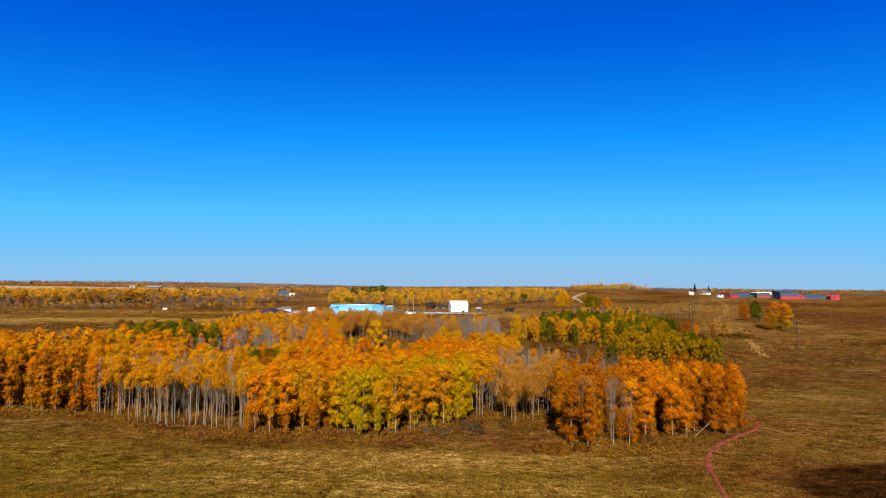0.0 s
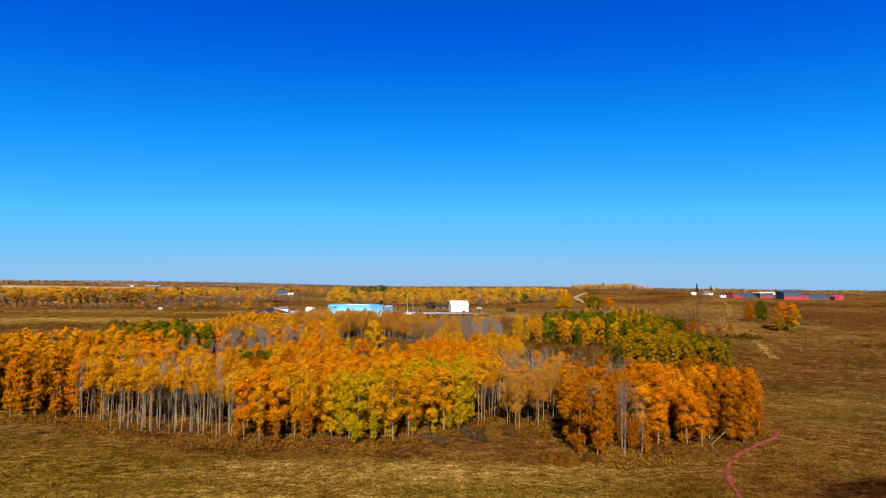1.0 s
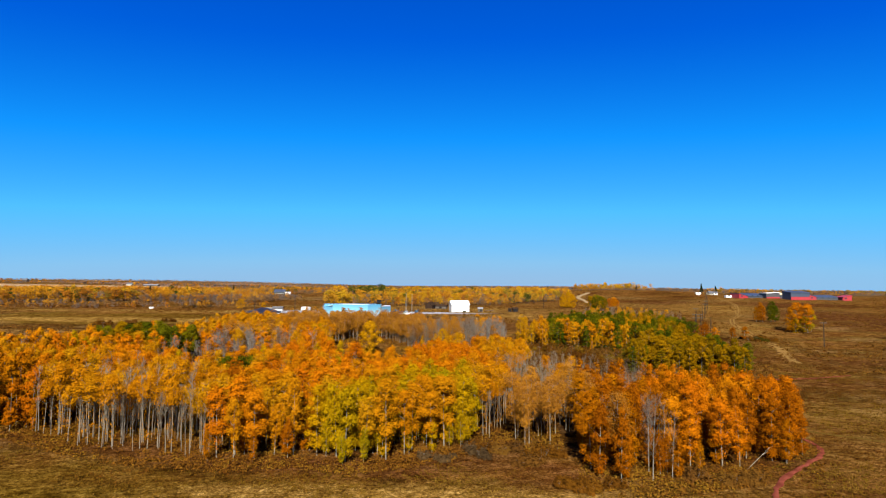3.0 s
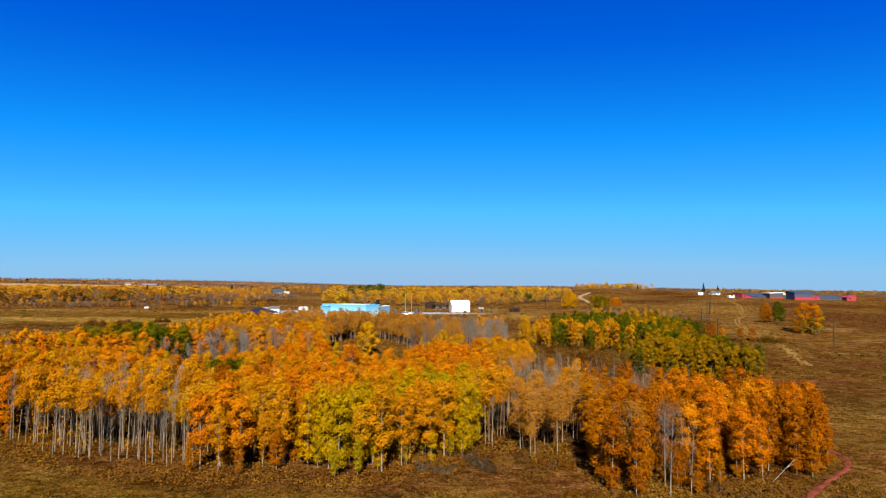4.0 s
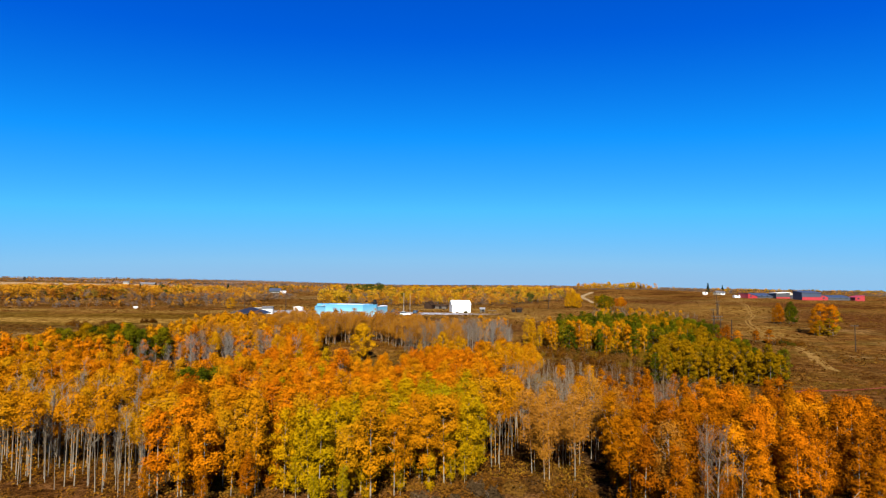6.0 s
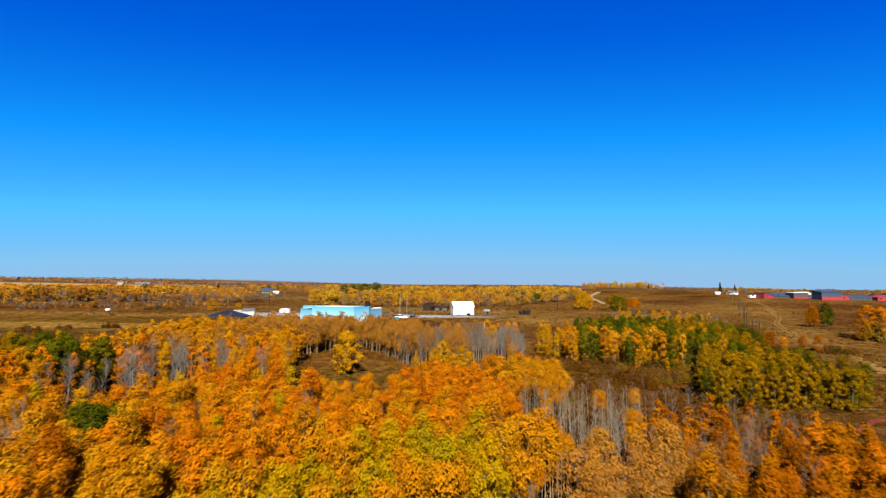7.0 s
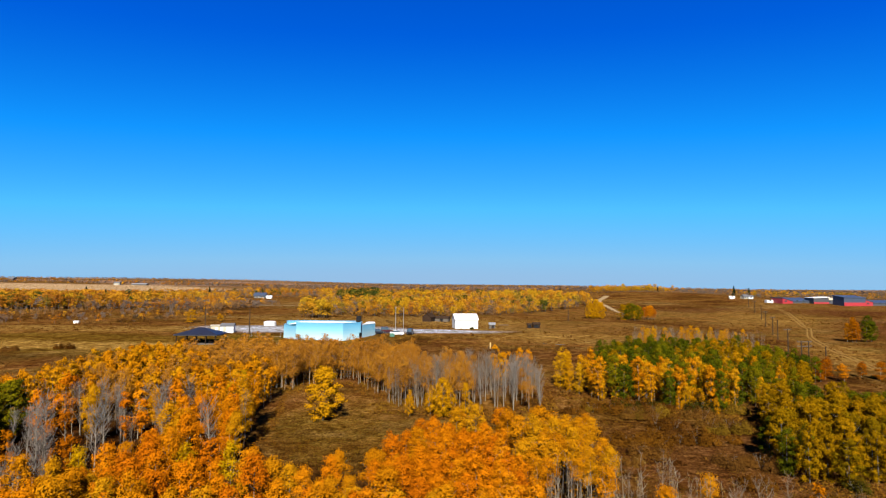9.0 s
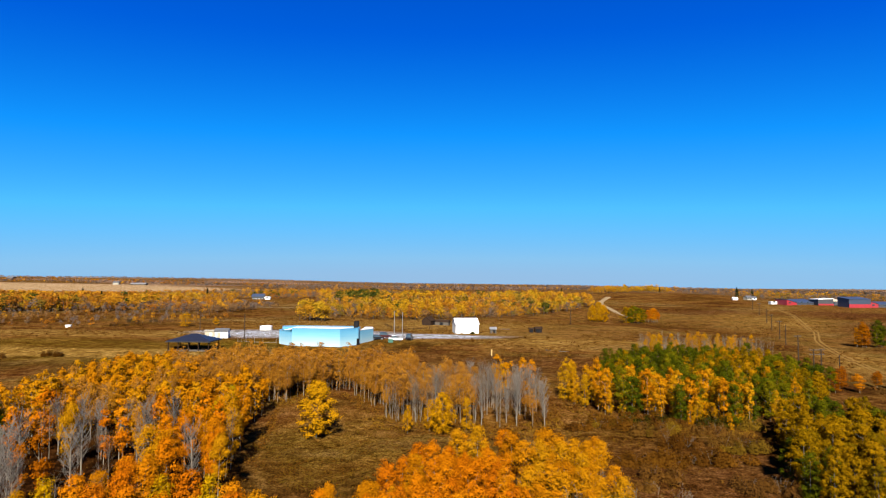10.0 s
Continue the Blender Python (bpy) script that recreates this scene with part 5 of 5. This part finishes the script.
def shed_block(name, x, y, turn, sx, sy, low, high, wall, roof, label, base=None, fall="x"):
    """A long building whose roof slopes one way."""
    root = thing(name, x, y, turn, label, "building", "red and charcoal centre")
    b = bmesh.new()
    zz = (lambda px, py: low if px < 0 else high) if fall == "x" else (lambda px, py: low if py < 0 else high)
    c = [(-sx / 2, -sy / 2), (sx / 2, -sy / 2), (sx / 2, sy / 2), (-sx / 2, sy / 2)]
    lo, hi = [b.verts.new((px, py, -0.6)) for px, py in c], [b.verts.new((px, py, zz(px, py))) for px, py in c]
    for i in range(4):
        b.faces.new((lo[i], lo[(i + 1) % 4], hi[(i + 1) % 4], hi[i]))
    b.faces.new(hi), b.faces.new(lo[::-1])
    bmesh.ops.recalc_face_normals(b, faces=b.faces)
    part("wall", b, wall, root)
    b = bmesh.new()
    c = [(px * 1.03, py * 1.06) for px, py in c]
    r0, r1 = [b.verts.new((px, py, zz(px, py) + 0.02)) for px, py in c], [b.verts.new((px, py, zz(px, py) + 0.4)) for px, py in c]
    for i in range(4):
        b.faces.new((r0[i], r0[(i + 1) % 4], r1[(i + 1) % 4], r1[i]))
    b.faces.new(r1), b.faces.new(r0[::-1])
    bmesh.ops.recalc_face_normals(b, faces=b.faces)
    part("roof", b, roof, root)
    if base:
        part("plinth", box(sx * 1.01, 0.3, base[0], 0, -sy / 2 - 0.1, -0.3, 0.02), base[1], root, "red cladding band along the foot")
    for i in range(0 if base else int(sx / 5)):
        part("window", box(1.6, 0.12, 1.0, -sx / 2 + 2.5 + 5 * i, -sy / 2 - 0.28, 1.3, 0.02), GLASS, root)
    return root


# the red and charcoal centre on the ridge, wing by wing
shed_block("red_wing", 261, 517, 12, 9, 11, 4.0, 1.6, RED, SLATE, "low red wing with a sloping slate-blue roof")
shed_block("slate_wing", 273, 521, 6, 19, 11, 1.2, 3.6, CHARCOAL, SLATE, "long low wing with a slate-blue roof sloping to the ground", None, "y")
shed_block("charcoal_wing", 287.5, 517, 4, 12, 10, 4.0, 4.6, CHARCOAL, WHITE, "charcoal wing with a red band and pale roof edge", (1.3, RED))
shed_block("beige_wing", 297.5, 520, 0, 8, 10, 2.8, 4.8, CHARCOAL, BEIGE, "charcoal wing with a beige sloping roof", None, "y")
shed_block("main_block", 299, 498, 4, 16.5, 11, 5.6, 7.0, SLATE, SLATE, "large slate-grey block with a red band along its foot", (2.6, RED), "y")
shed_block("red_wing", 310.6, 499, 4, 6.5, 9, 4.4, 2.6, RED, SLATE, "red wing with a sloping slate-blue roof")
shed_block("charcoal_wing", 326, 505, 2, 21, 9, 1.8, 3.6, CHARCOAL, SLATE, "long low charcoal wing with a slate-blue roof", None, "y")
shed_block("red_wing", 340.5, 500, 2, 8, 9, 2.4, 4.0, RED, RED, "red end wing of the long centre")
shed_block("white_shed", 253.6, 521, 8, 6.0, 3, 1.6, 1.8, WHITE, WHITE, "long white trailer beside the red wing")

# ---- single trees in the open ----
r3 = np.random.default_rng(5)


def lone(kind, x, y, height, width=1.0):
    ob = plant(kind, x, y, height / HEIGHT, r3)
    ob.scale = (ob.scale[2] * width, ob.scale[2] * width, ob.scale[2])
    return ob


for x, y in DEAD:
    lone("dead", x, y, 8.4, 1.25)
lone("broad", -19.4, 172.4, 8.6, 1.15)
lone("yellow", -5.0, 174.6, 4.6, 0.9)
lone("broad", 0.6, 175.0, 6.6, 1.0)
lone("yellow", 4.6, 176.5, 5.6, 1.0)
lone("yellow", -1.5, 176.5, 5.0, 1.1)
for dx, dy, hh, kk in [(-4, 0, 9.5, "rust"), (-1, 1.5, 11.5, "orange"), (2.5, -0.5, 11.0, "orange"), (4.8, 1.0, 9.5, "lime"), (0.5, -2, 6.5, "olive"), (-3.2, -1.6, 5.5, "olive")]:
    lone(kk, 143.2 + dx, 243.5 + dy, hh, 1.4)
for dx, dy, hh, kk in [(-3.5, 0, 9.0, "rust"), (-1.8, 1.2, 7.6, "orange"), (-4.8, 0.8, 7.0, "rust"), (2.0, 0.5, 9.6, "green"), (3.4, 0, 8.0, "green"), (1.2, -0.6, 7.0, "green"), (-2.6, -0.8, 8.0, "rust"), (4.2, 0.6, 6.6, "green")]:
    lone(kk, 155.6 + dx, 288.5 + dy, hh, 1.3)
for dx, dy, hh in [(-2.6, 0, 8.0), (0.4, 0.5, 9.4), (3.0, 0, 8.2)]:
    lone("broad", 78.0 + dx, 368.5 + dy, hh, 1.0)
for dx, dy, hh, kk in [(-4, 0, 7.5, "olive"), (0, 0.5, 8.4, "green"), (3.6, 0, 7.2, "olive"), (1, -2, 5.0, "lime"), (-2, -1.0, 7.0, "green"), (2, -1.0, 7.4, "green"), (-1, 1.5, 8.2, "olive"), (4.4, 1.0, 6.6, "green")]:
    lone(kk, 95.5 + dx, 365.5 + dy, hh, 1.5)
for dx, hh in [(-2, 6.0), (1.5, 6.8), (-0.4, 7.0), (0.6, 5.4), (2.6, 5.2)]:
    lone("orange", 108.5 + dx, 377, hh, 1.7)
for x, y, hh, kk in [(86, 206, 5.6, "rust"), (89, 209, 6.4, "rust"), (92, 207, 5.0, "orange"), (101, 214, 4.8, "rust"), (104, 212, 5.6, "rust"), (84, 210, 4.4, "olive"), (-103, 312, 7.0, "yellow"), (-93, 318, 4.0, "yellow")]:
    lone(kk, x, y, hh * 0.8, 2.1)


def boulder_heap(x, y):
    """Pale stones heaped at the wood's edge."""
    r = np.random.default_rng(3)
    root = thing("stone_heap", x, y, 0, "heap of pale boulders at the edge of the poplars", "stones")
    for i in range(8):
        b = bmesh.new()
        q = r.uniform(0.25, 0.5)
        bmesh.ops.create_icosphere(b, subdivisions=2, radius=q, matrix=pose(r.uniform(-1.1, 1.1), r.uniform(-0.5, 0.5), q * r.uniform(0.3, 0.9), r.uniform(0, 90), 0, r.uniform(0, 360)) @ Matrix.Diagonal((1.2, 0.9, 0.8, 1)))
        for v in b.verts:
            v.co += 0.12 * q * Vector((noise.noise(v.co * 2.1), noise.noise(v.co * 2.3 + Vector((5, 0, 0))), noise.noise(v.co * 1.9)))
        part("boulder", b, PALESTONE, root)


PALESTONE = plain("pale_stone", (0.07072, 0.05984, 0.04896), (0.1197, 0.1034, 0.08704), 2.0, 0.9, 0.0, 0.4)
boulder_heap(54.0, 179.5)


def fallen_trunk(x, y, turn):
    root = thing("fallen_trunk", x, y, turn, "pale fallen aspen trunk leaning at the wood's edge", "trunk")
    mesh_object("trunk", *tube([(-1.8, 0, -0.1), (0, 0.1, 0.9), (1.9, 0, 2.2)], [0.04, 0.034, 0.02], 6), BARK, root, smooth=True)
    mesh_object("branch", *tube([(0.8, 0.05, 1.4), (1.2, -0.4, 1.9)], [0.04, 0.02], 5), PALE_BARK, root, smooth=True)


fallen_trunk(37.0, 82.2, 20)


def spruce(x, y, h):
    """A dark spruce: tiers of drooping needle sprays on a straight stem."""
    r = np.random.default_rng(int(abs(x) + abs(y)))
    root = thing("spruce_tree", x, y, r.uniform(0, 360), "dark green spruce standing above autumn woods", "tree", "dark spruces")
    mesh_object("trunk", *tube([(0, 0, -0.3), (0, 0, h * 0.95)], [0.02 * h, 0.004 * h], 6), BARK_DARK, root)
    u = r.uniform(0.08, 1, 320) ** 0.8
    a, rad = r.uniform(0, 6.283, 320), 0.22 * h * (1.02 - u) * np.sqrt(r.uniform(0.2, 1, 320))
    mesh_object("crown", *leaves(r, np.stack([rad * np.cos(a), rad * np.sin(a), u * h], -1), 0.075 * h), LEAF["spruce"], root)


for x, y, h in [(-238, 470, 8), (-222, 455, 9), (-300, 560, 8), (-196, 560, 8), (262, 592, 10), (282, 604, 8), (225, 676, 6), (190, 690, 6), (-30, 640, 7), (120, 660, 7), (-75, 560, 7)]:
    spruce(x, y, h)


# ---- low shrubs ----
def shrub(x, y, r, h, kind, label):
    """A low bush: a few leafy domes that grow into each other, on thin stems."""
    q = np.random.default_rng(int(1000 + 7 * x + 13 * y))
    k = int(q.integers(4, 8))
    da, dr = q.uniform(0, 6.283, k), r * np.sqrt(q.uniform(0.0, 0.55, k))
    size = r * q.uniform(0.38, 0.62, k)
    n = int(420 + 520 * r)
    of = q.choice(k, n, p=size / size.sum())
    way = q.normal(size=(n, 3))
    way[:, 2] = np.abs(way[:, 2])
    way /= np.linalg.norm(way, axis=1)[:, None]
    out = q.uniform(0.35, 1.0, n) ** 0.4 * (1 + 0.16 * np.sin(5 * way[:, 0] + of) + 0.14 * np.sin(6 * way[:, 2] + 2 * of))
    tall = h * q.uniform(0.6, 1.1, k)
    c = np.stack([dr[of] * np.cos(da[of]) + way[:, 0] * out * size[of], dr[of] * np.sin(da[of]) + way[:, 1] * out * size[of], 0.05 + way[:, 2] * out * tall[of]], -1)
    stems = []
    for i in range(9):
        b, e = q.uniform(0, 6.283), q.uniform(0.2, 0.6) * r
        stems.append(tube([(0.1 * math.cos(b), 0.1 * math.sin(b), -0.1), (e * 0.6 * math.cos(b), e * 0.6 * math.sin(b), h * 0.4), (e * math.cos(b), e * math.sin(b), h * q.uniform(0.55, 0.85))], [0.025, 0.016, 0.008], 3))
    ob = two_tone("shrub", leaves(q, c, 0.19, way + np.array([0, 0, 0.25])), gather(stems), LEAF[kind], TWIG)
    ob.matrix_basis = pose(x, y, lift(x, y))
    tagged(ob, label, "shrub", "low shrubs")


SHRUB_WORDS = {"shrub": "low rust-brown shrub in dry grass", "grey": "leafless grey-brown shrub in dry grass", "russet": "low shrub with russet autumn leaves", "moss": "low dark moss-green shrub at the wood's edge", "gold": "low golden-leaved shrub in dry grass", "ochre": "low ochre and olive shrub in dry grass"}
r4 = np.random.default_rng(31)


def scatter_shrubs(n, x0, x1, y0, y1, kinds, rmin, rmax, low=0.95):
    """Shrubs in drifts: each follows the last for a while, then a new drift begins."""
    left = 0
    for i in range(n):
        if left == 0:
            x, y, left = r4.uniform(x0, x1), r4.uniform(y0, y1), int(r4.integers(2, 6))
            k = kinds[r4.integers(len(kinds))]
        left -= 1
        q = r4.uniform(rmin, rmax)
        shrub(x, y, q, q * low * r4.uniform(0.75, 1.15), k, SHRUB_WORDS[k])
        x, y = min(max(x + q * r4.uniform(0.9, 1.7) * r4.choice([-1, 1, 1]), x0), x1), min(max(y + r4.normal(0, 0.8), y0), y1)


scatter_shrubs(48, 22, 48, 152, 179, ["russet", "russet", "shrub", "russet", "shrub", "ochre"], 1.2, 2.7, 1.0)
scatter_shrubs(28, 24, 54, 177, 184, ["ochre", "moss", "russet", "russet"], 1.1, 2.3, 0.8)
scatter_shrubs(8, 20, 34, 148, 160, ["shrub", "russet", "ochre"], 0.7, 1.4)
scatter_shrubs(18, 4, 15, 84, 93, ["grey", "shrub", "russet", "shrub"], 0.8, 1.6)
scatter_shrubs(5, -9, 3, 84.5, 87.5, ["grey", "shrub"], 0.6, 1.1)
scatter_shrubs(10, 13, 21, 74.5, 79, ["grey", "shrub", "russet", "russet"], 0.8, 1.4)
scatter_shrubs(8, 27, 34, 76.0, 79.5, ["grey", "shrub", "russet"], 0.8, 1.5)
shrub(11.2, 289.2, 1.1, 1.0, "moss", "low dark green bush at the foot of the white barn")
for x, y, q in [(46.5, 179.2, 2.6), (49.0, 180.2, 2.2), (38.5, 181.0, 1.9), (50.5, 145.0, 2.0)]:
    shrub(x, y, q, q * 0.95, "moss", SHRUB_WORDS["moss"])
scatter_shrubs(7, 44, 56, 138, 148, ["moss", "russet", "shrub", "russet"], 0.9, 1.6)
scatter_shrubs(5, 34, 60, 142, 150, ["shrub", "russet"], 0.9, 1.6)
scatter_shrubs(14, 128, 172, 165, 205, ["russet", "shrub", "russet", "shrub"], 0.9, 2.0)
scatter_shrubs(8, -128, -98, 224, 236, ["shrub", "russet"], 1.2, 2.2)
scatter_shrubs(12, -30, 20, 214, 236, ["shrub", "shrub", "grey"], 0.7, 1.3)
scatter_shrubs(16, -175, -90, 304, 345, ["grey", "shrub", "russet", "russet"], 1.0, 2.2)
scatter_shrubs(16, 86, 116, 204, 228, ["russet", "moss", "russet"], 0.9, 2.0)
scatter_shrubs(6, 100, 125, 300, 340, ["moss", "russet", "shrub"], 0.9, 1.6)


def off_path(x, y, room):
    """True at places that lie farther than room from the red footpath."""
    free = np.ones(len(x), bool)
    for (x0, y0), (x1, y1) in zip(RED_PATH[:-1], RED_PATH[1:]):
        u = np.clip(((x - x0) * (x1 - x0) + (y - y0) * (y1 - y0)) / ((x1 - x0) ** 2 + (y1 - y0) ** 2), 0, 1)
        free &= np.hypot(x - x0 - u * (x1 - x0), y - y0 - u * (y1 - y0)) > room
    return free


# ---- tufts of dry grass over the near meadow ----
def grass_tufts(n):
    r = np.random.default_rng(77)
    x, y = r.uniform(-100, 100, n * 2), 46 + 150 * r.uniform(0, 1, n * 2) ** 1.6
    keep = ~wooded(x, y) & (wob(x, y, 3.1) + 0.6 * wob(x, y, 9.0, 1.0) + r.normal(0, 0.6, n * 2) > -0.1)
    keep &= off_path(x, y, 0.7) & (tone_layers(x, y)[1] < 0.55)
    x, y = x[keep][:n], y[keep][:n]
    z = land(x, y)
    layers = tone_layers(x, y)
    # tones run from dark russet over olive to pale straw
    tone_ = np.clip(0.42 + 0.30 * wob(x, y, 7.0, 2.6) + 0.12 * wob(x, y, 2.3) + 0.3 * layers[2] - 0.35 * layers[1] - 0.25 * layers[6] + r.normal(0, 0.13, len(x)), 0, 0.99)
    vs = []
    for b in range(6):
        a = r.uniform(0, 6.283, len(x))
        h, w, out = r.uniform(0.08, 0.26, len(x)), 0.05, r.uniform(0.1, 0.34, len(x))
        bx, by = x + 0.16 * np.cos(a), y + 0.16 * np.sin(a)
        p0 = np.stack([bx - w * np.sin(a), by + w * np.cos(a), z - 0.03], -1)
        p1 = np.stack([bx + w * np.sin(a), by - w * np.cos(a), z - 0.03], -1)
        p2 = np.stack([bx + out * np.cos(a), by + out * np.sin(a), z + h], -1)
        vs.append(np.stack([p0, p1, p2], 1).reshape(-1, 3))
    v = np.concatenate(vs)
    ob = mesh_object("dry_grass", v, np.arange(len(v)).reshape(-1, 3), blade_material())
    at = ob.data.attributes.new("tree_tone", "FLOAT", "POINT")
    at.data.foreach_set("value", np.tile(np.repeat(tone_, 3), 6).astype(np.float32))
    tagged(ob, "tufts of dry straw-coloured grass over the meadow", "grass", kind="stuff")


def blade_material():
    """Grass and low plants: the tuft's own tone picks the colour, each blade shifted a little."""
    m, nt, bs = nodes_of("dry_grass_blades")
    own, geo = nt.nodes.new("ShaderNodeAttribute"), nt.nodes.new("ShaderNodeNewGeometry")
    own.attribute_name = "tree_tone"
    shift = nt.nodes.new("ShaderNodeMath")
    shift.operation = "MULTIPLY_ADD"
    nt.links.new(geo.outputs["Random Per Island"], shift.inputs[0])
    shift.inputs[1].default_value = 0.16
    nt.links.new(own.outputs["Fac"], shift.inputs[2])
    col = ramp_node(nt, shift.outputs[0], [(0.0, (0.016, 0.005378, 0.001277)), (0.25, (0.04001, 0.01433, 0.002212)), (0.48, (0.04458, 0.02098, 0.002455)), (0.68, (0.03772, 0.0215, 0.002212)), (0.88, (0.05715, 0.03071, 0.00491)), (1.0, (0.08002, 0.04402, 0.008839))])
    nt.links.new(col.outputs[0], bs.inputs["Base Color"])
    bs.inputs["Roughness"].default_value = 0.8
    bs.inputs["Specular IOR Level"].default_value = 0.0
    return m


grass_tufts(56000)


# ---- undergrowth along the edges of the wood and among its front stems ----
def undergrowth(n):
    r = np.random.default_rng(59)
    x, y = r.uniform(-95, 62, n * 14), r.uniform(72, 200, n * 14)
    near_wood = wooded(x, y) | wooded(x, y + 4.5) | wooded(x - 2.5, y)
    front = ~wooded(x, y - 9)
    keep = near_wood & front & off_path(x, y, 1.2) & (wob(x, y, 4.0, 1.9) + r.normal(0, 0.5, len(x)) > -0.2)
    x, y = x[keep][:n], y[keep][:n]
    z = land(x, y)
    k = 16
    big = np.repeat(r.uniform(0.25, 0.75, len(x)) * (1 + 0.3 * wob(x, y, 3.0)), k)
    d = r.normal(size=(len(big), 3)) * np.array([0.6, 0.6, 0.5])
    d[:, 2] = np.abs(d[:, 2])
    c = np.repeat(np.stack([x, y, z], -1), k, 0) + d * big[:, None]
    v, f = leaves(r, c, 0.19, d + np.array([0, 0, 0.5]))
    ob = mesh_object("undergrowth", v, f, leaf_material("undergrowth_leaves", [(0.0408, 0.01632, 0.00272), (0.068, 0.0272, 0.0034), (0.0884, 0.04487, 0.00476), (0.04896, 0.034, 0.0034)], 0.2))
    at = ob.data.attributes.new("tree_tone", "FLOAT", "POINT")
    tone_ = np.clip(0.5 + 0.35 * wob(x, y, 5.0, 0.8) + r.normal(0, 0.2, len(x)), 0, 0.99)
    at.data.foreach_set("value", np.repeat(tone_, k * 3).astype(np.float32))
    tagged(ob, "russet and golden undergrowth along the edge of the aspen wood", "undergrowth", kind="stuff")


undergrowth(8000)


# ---- low brush and tussocks over the open slopes ----
def tussocks(n):
    r = np.random.default_rng(41)
    y = 150 + 420 * r.uniform(0, 1, n * 3) ** 1.3
    x = r.uniform(-0.85, 0.85, n * 3) * (y + 40)
    rough = wob(x, y, 16.0, 0.7) + 0.7 * wob(x, y, 6.0, 2.2) + r.normal(0, 0.35, n * 3)
    layers = tone_layers(x, y)
    keep = ~wooded(x, y) & (rough > 0.15) & (layers[3] < 0.1) & (layers[0] < 0.2)
    x, y, rough = x[keep][:n], y[keep][:n], rough[keep][:n]
    z = land(x, y)
    k = 9
    c = np.repeat(np.stack([x, y, z], -1), k, 0)
    big = np.repeat(0.35 + 0.5 * np.clip(rough, 0, 1.2) * r.uniform(0.4, 1.2, len(x)), k)
    d = r.normal(size=(len(c), 3)) * np.array([1, 1, 0.5])
    d[:, 2] = np.abs(d[:, 2])
    c = c + d * big[:, None] * 0.6
    tone_ = np.repeat(r.uniform(0, 1, len(x)), k * 3)
    v, f = leaves(r, c, 0.42, d + np.array([0, 0, 0.6]))
    ob = mesh_object("brush", v, f, leaf_material("brush_leaves", [(0.03536, 0.01293, 0.00272), (0.0476, 0.01904, 0.0034), (0.06746, 0.03291, 0.00551), (0.0748, 0.04352, 0.00952)], 0.25))
    at = ob.data.attributes.new("tree_tone", "FLOAT", "POINT")
    at.data.foreach_set("value", tone_.astype(np.float32))
    tagged(ob, "low russet brush and straw tussocks over the open slopes", "brush", kind="stuff")


tussocks(9000)

# first trees of a kind that found no place are taken away again
for kind in PROTO:
    for root, placed in PROTO[kind]:
        if not placed:
            for o in (*root.children_recursive, root):
                bpy.data.objects.remove(o)
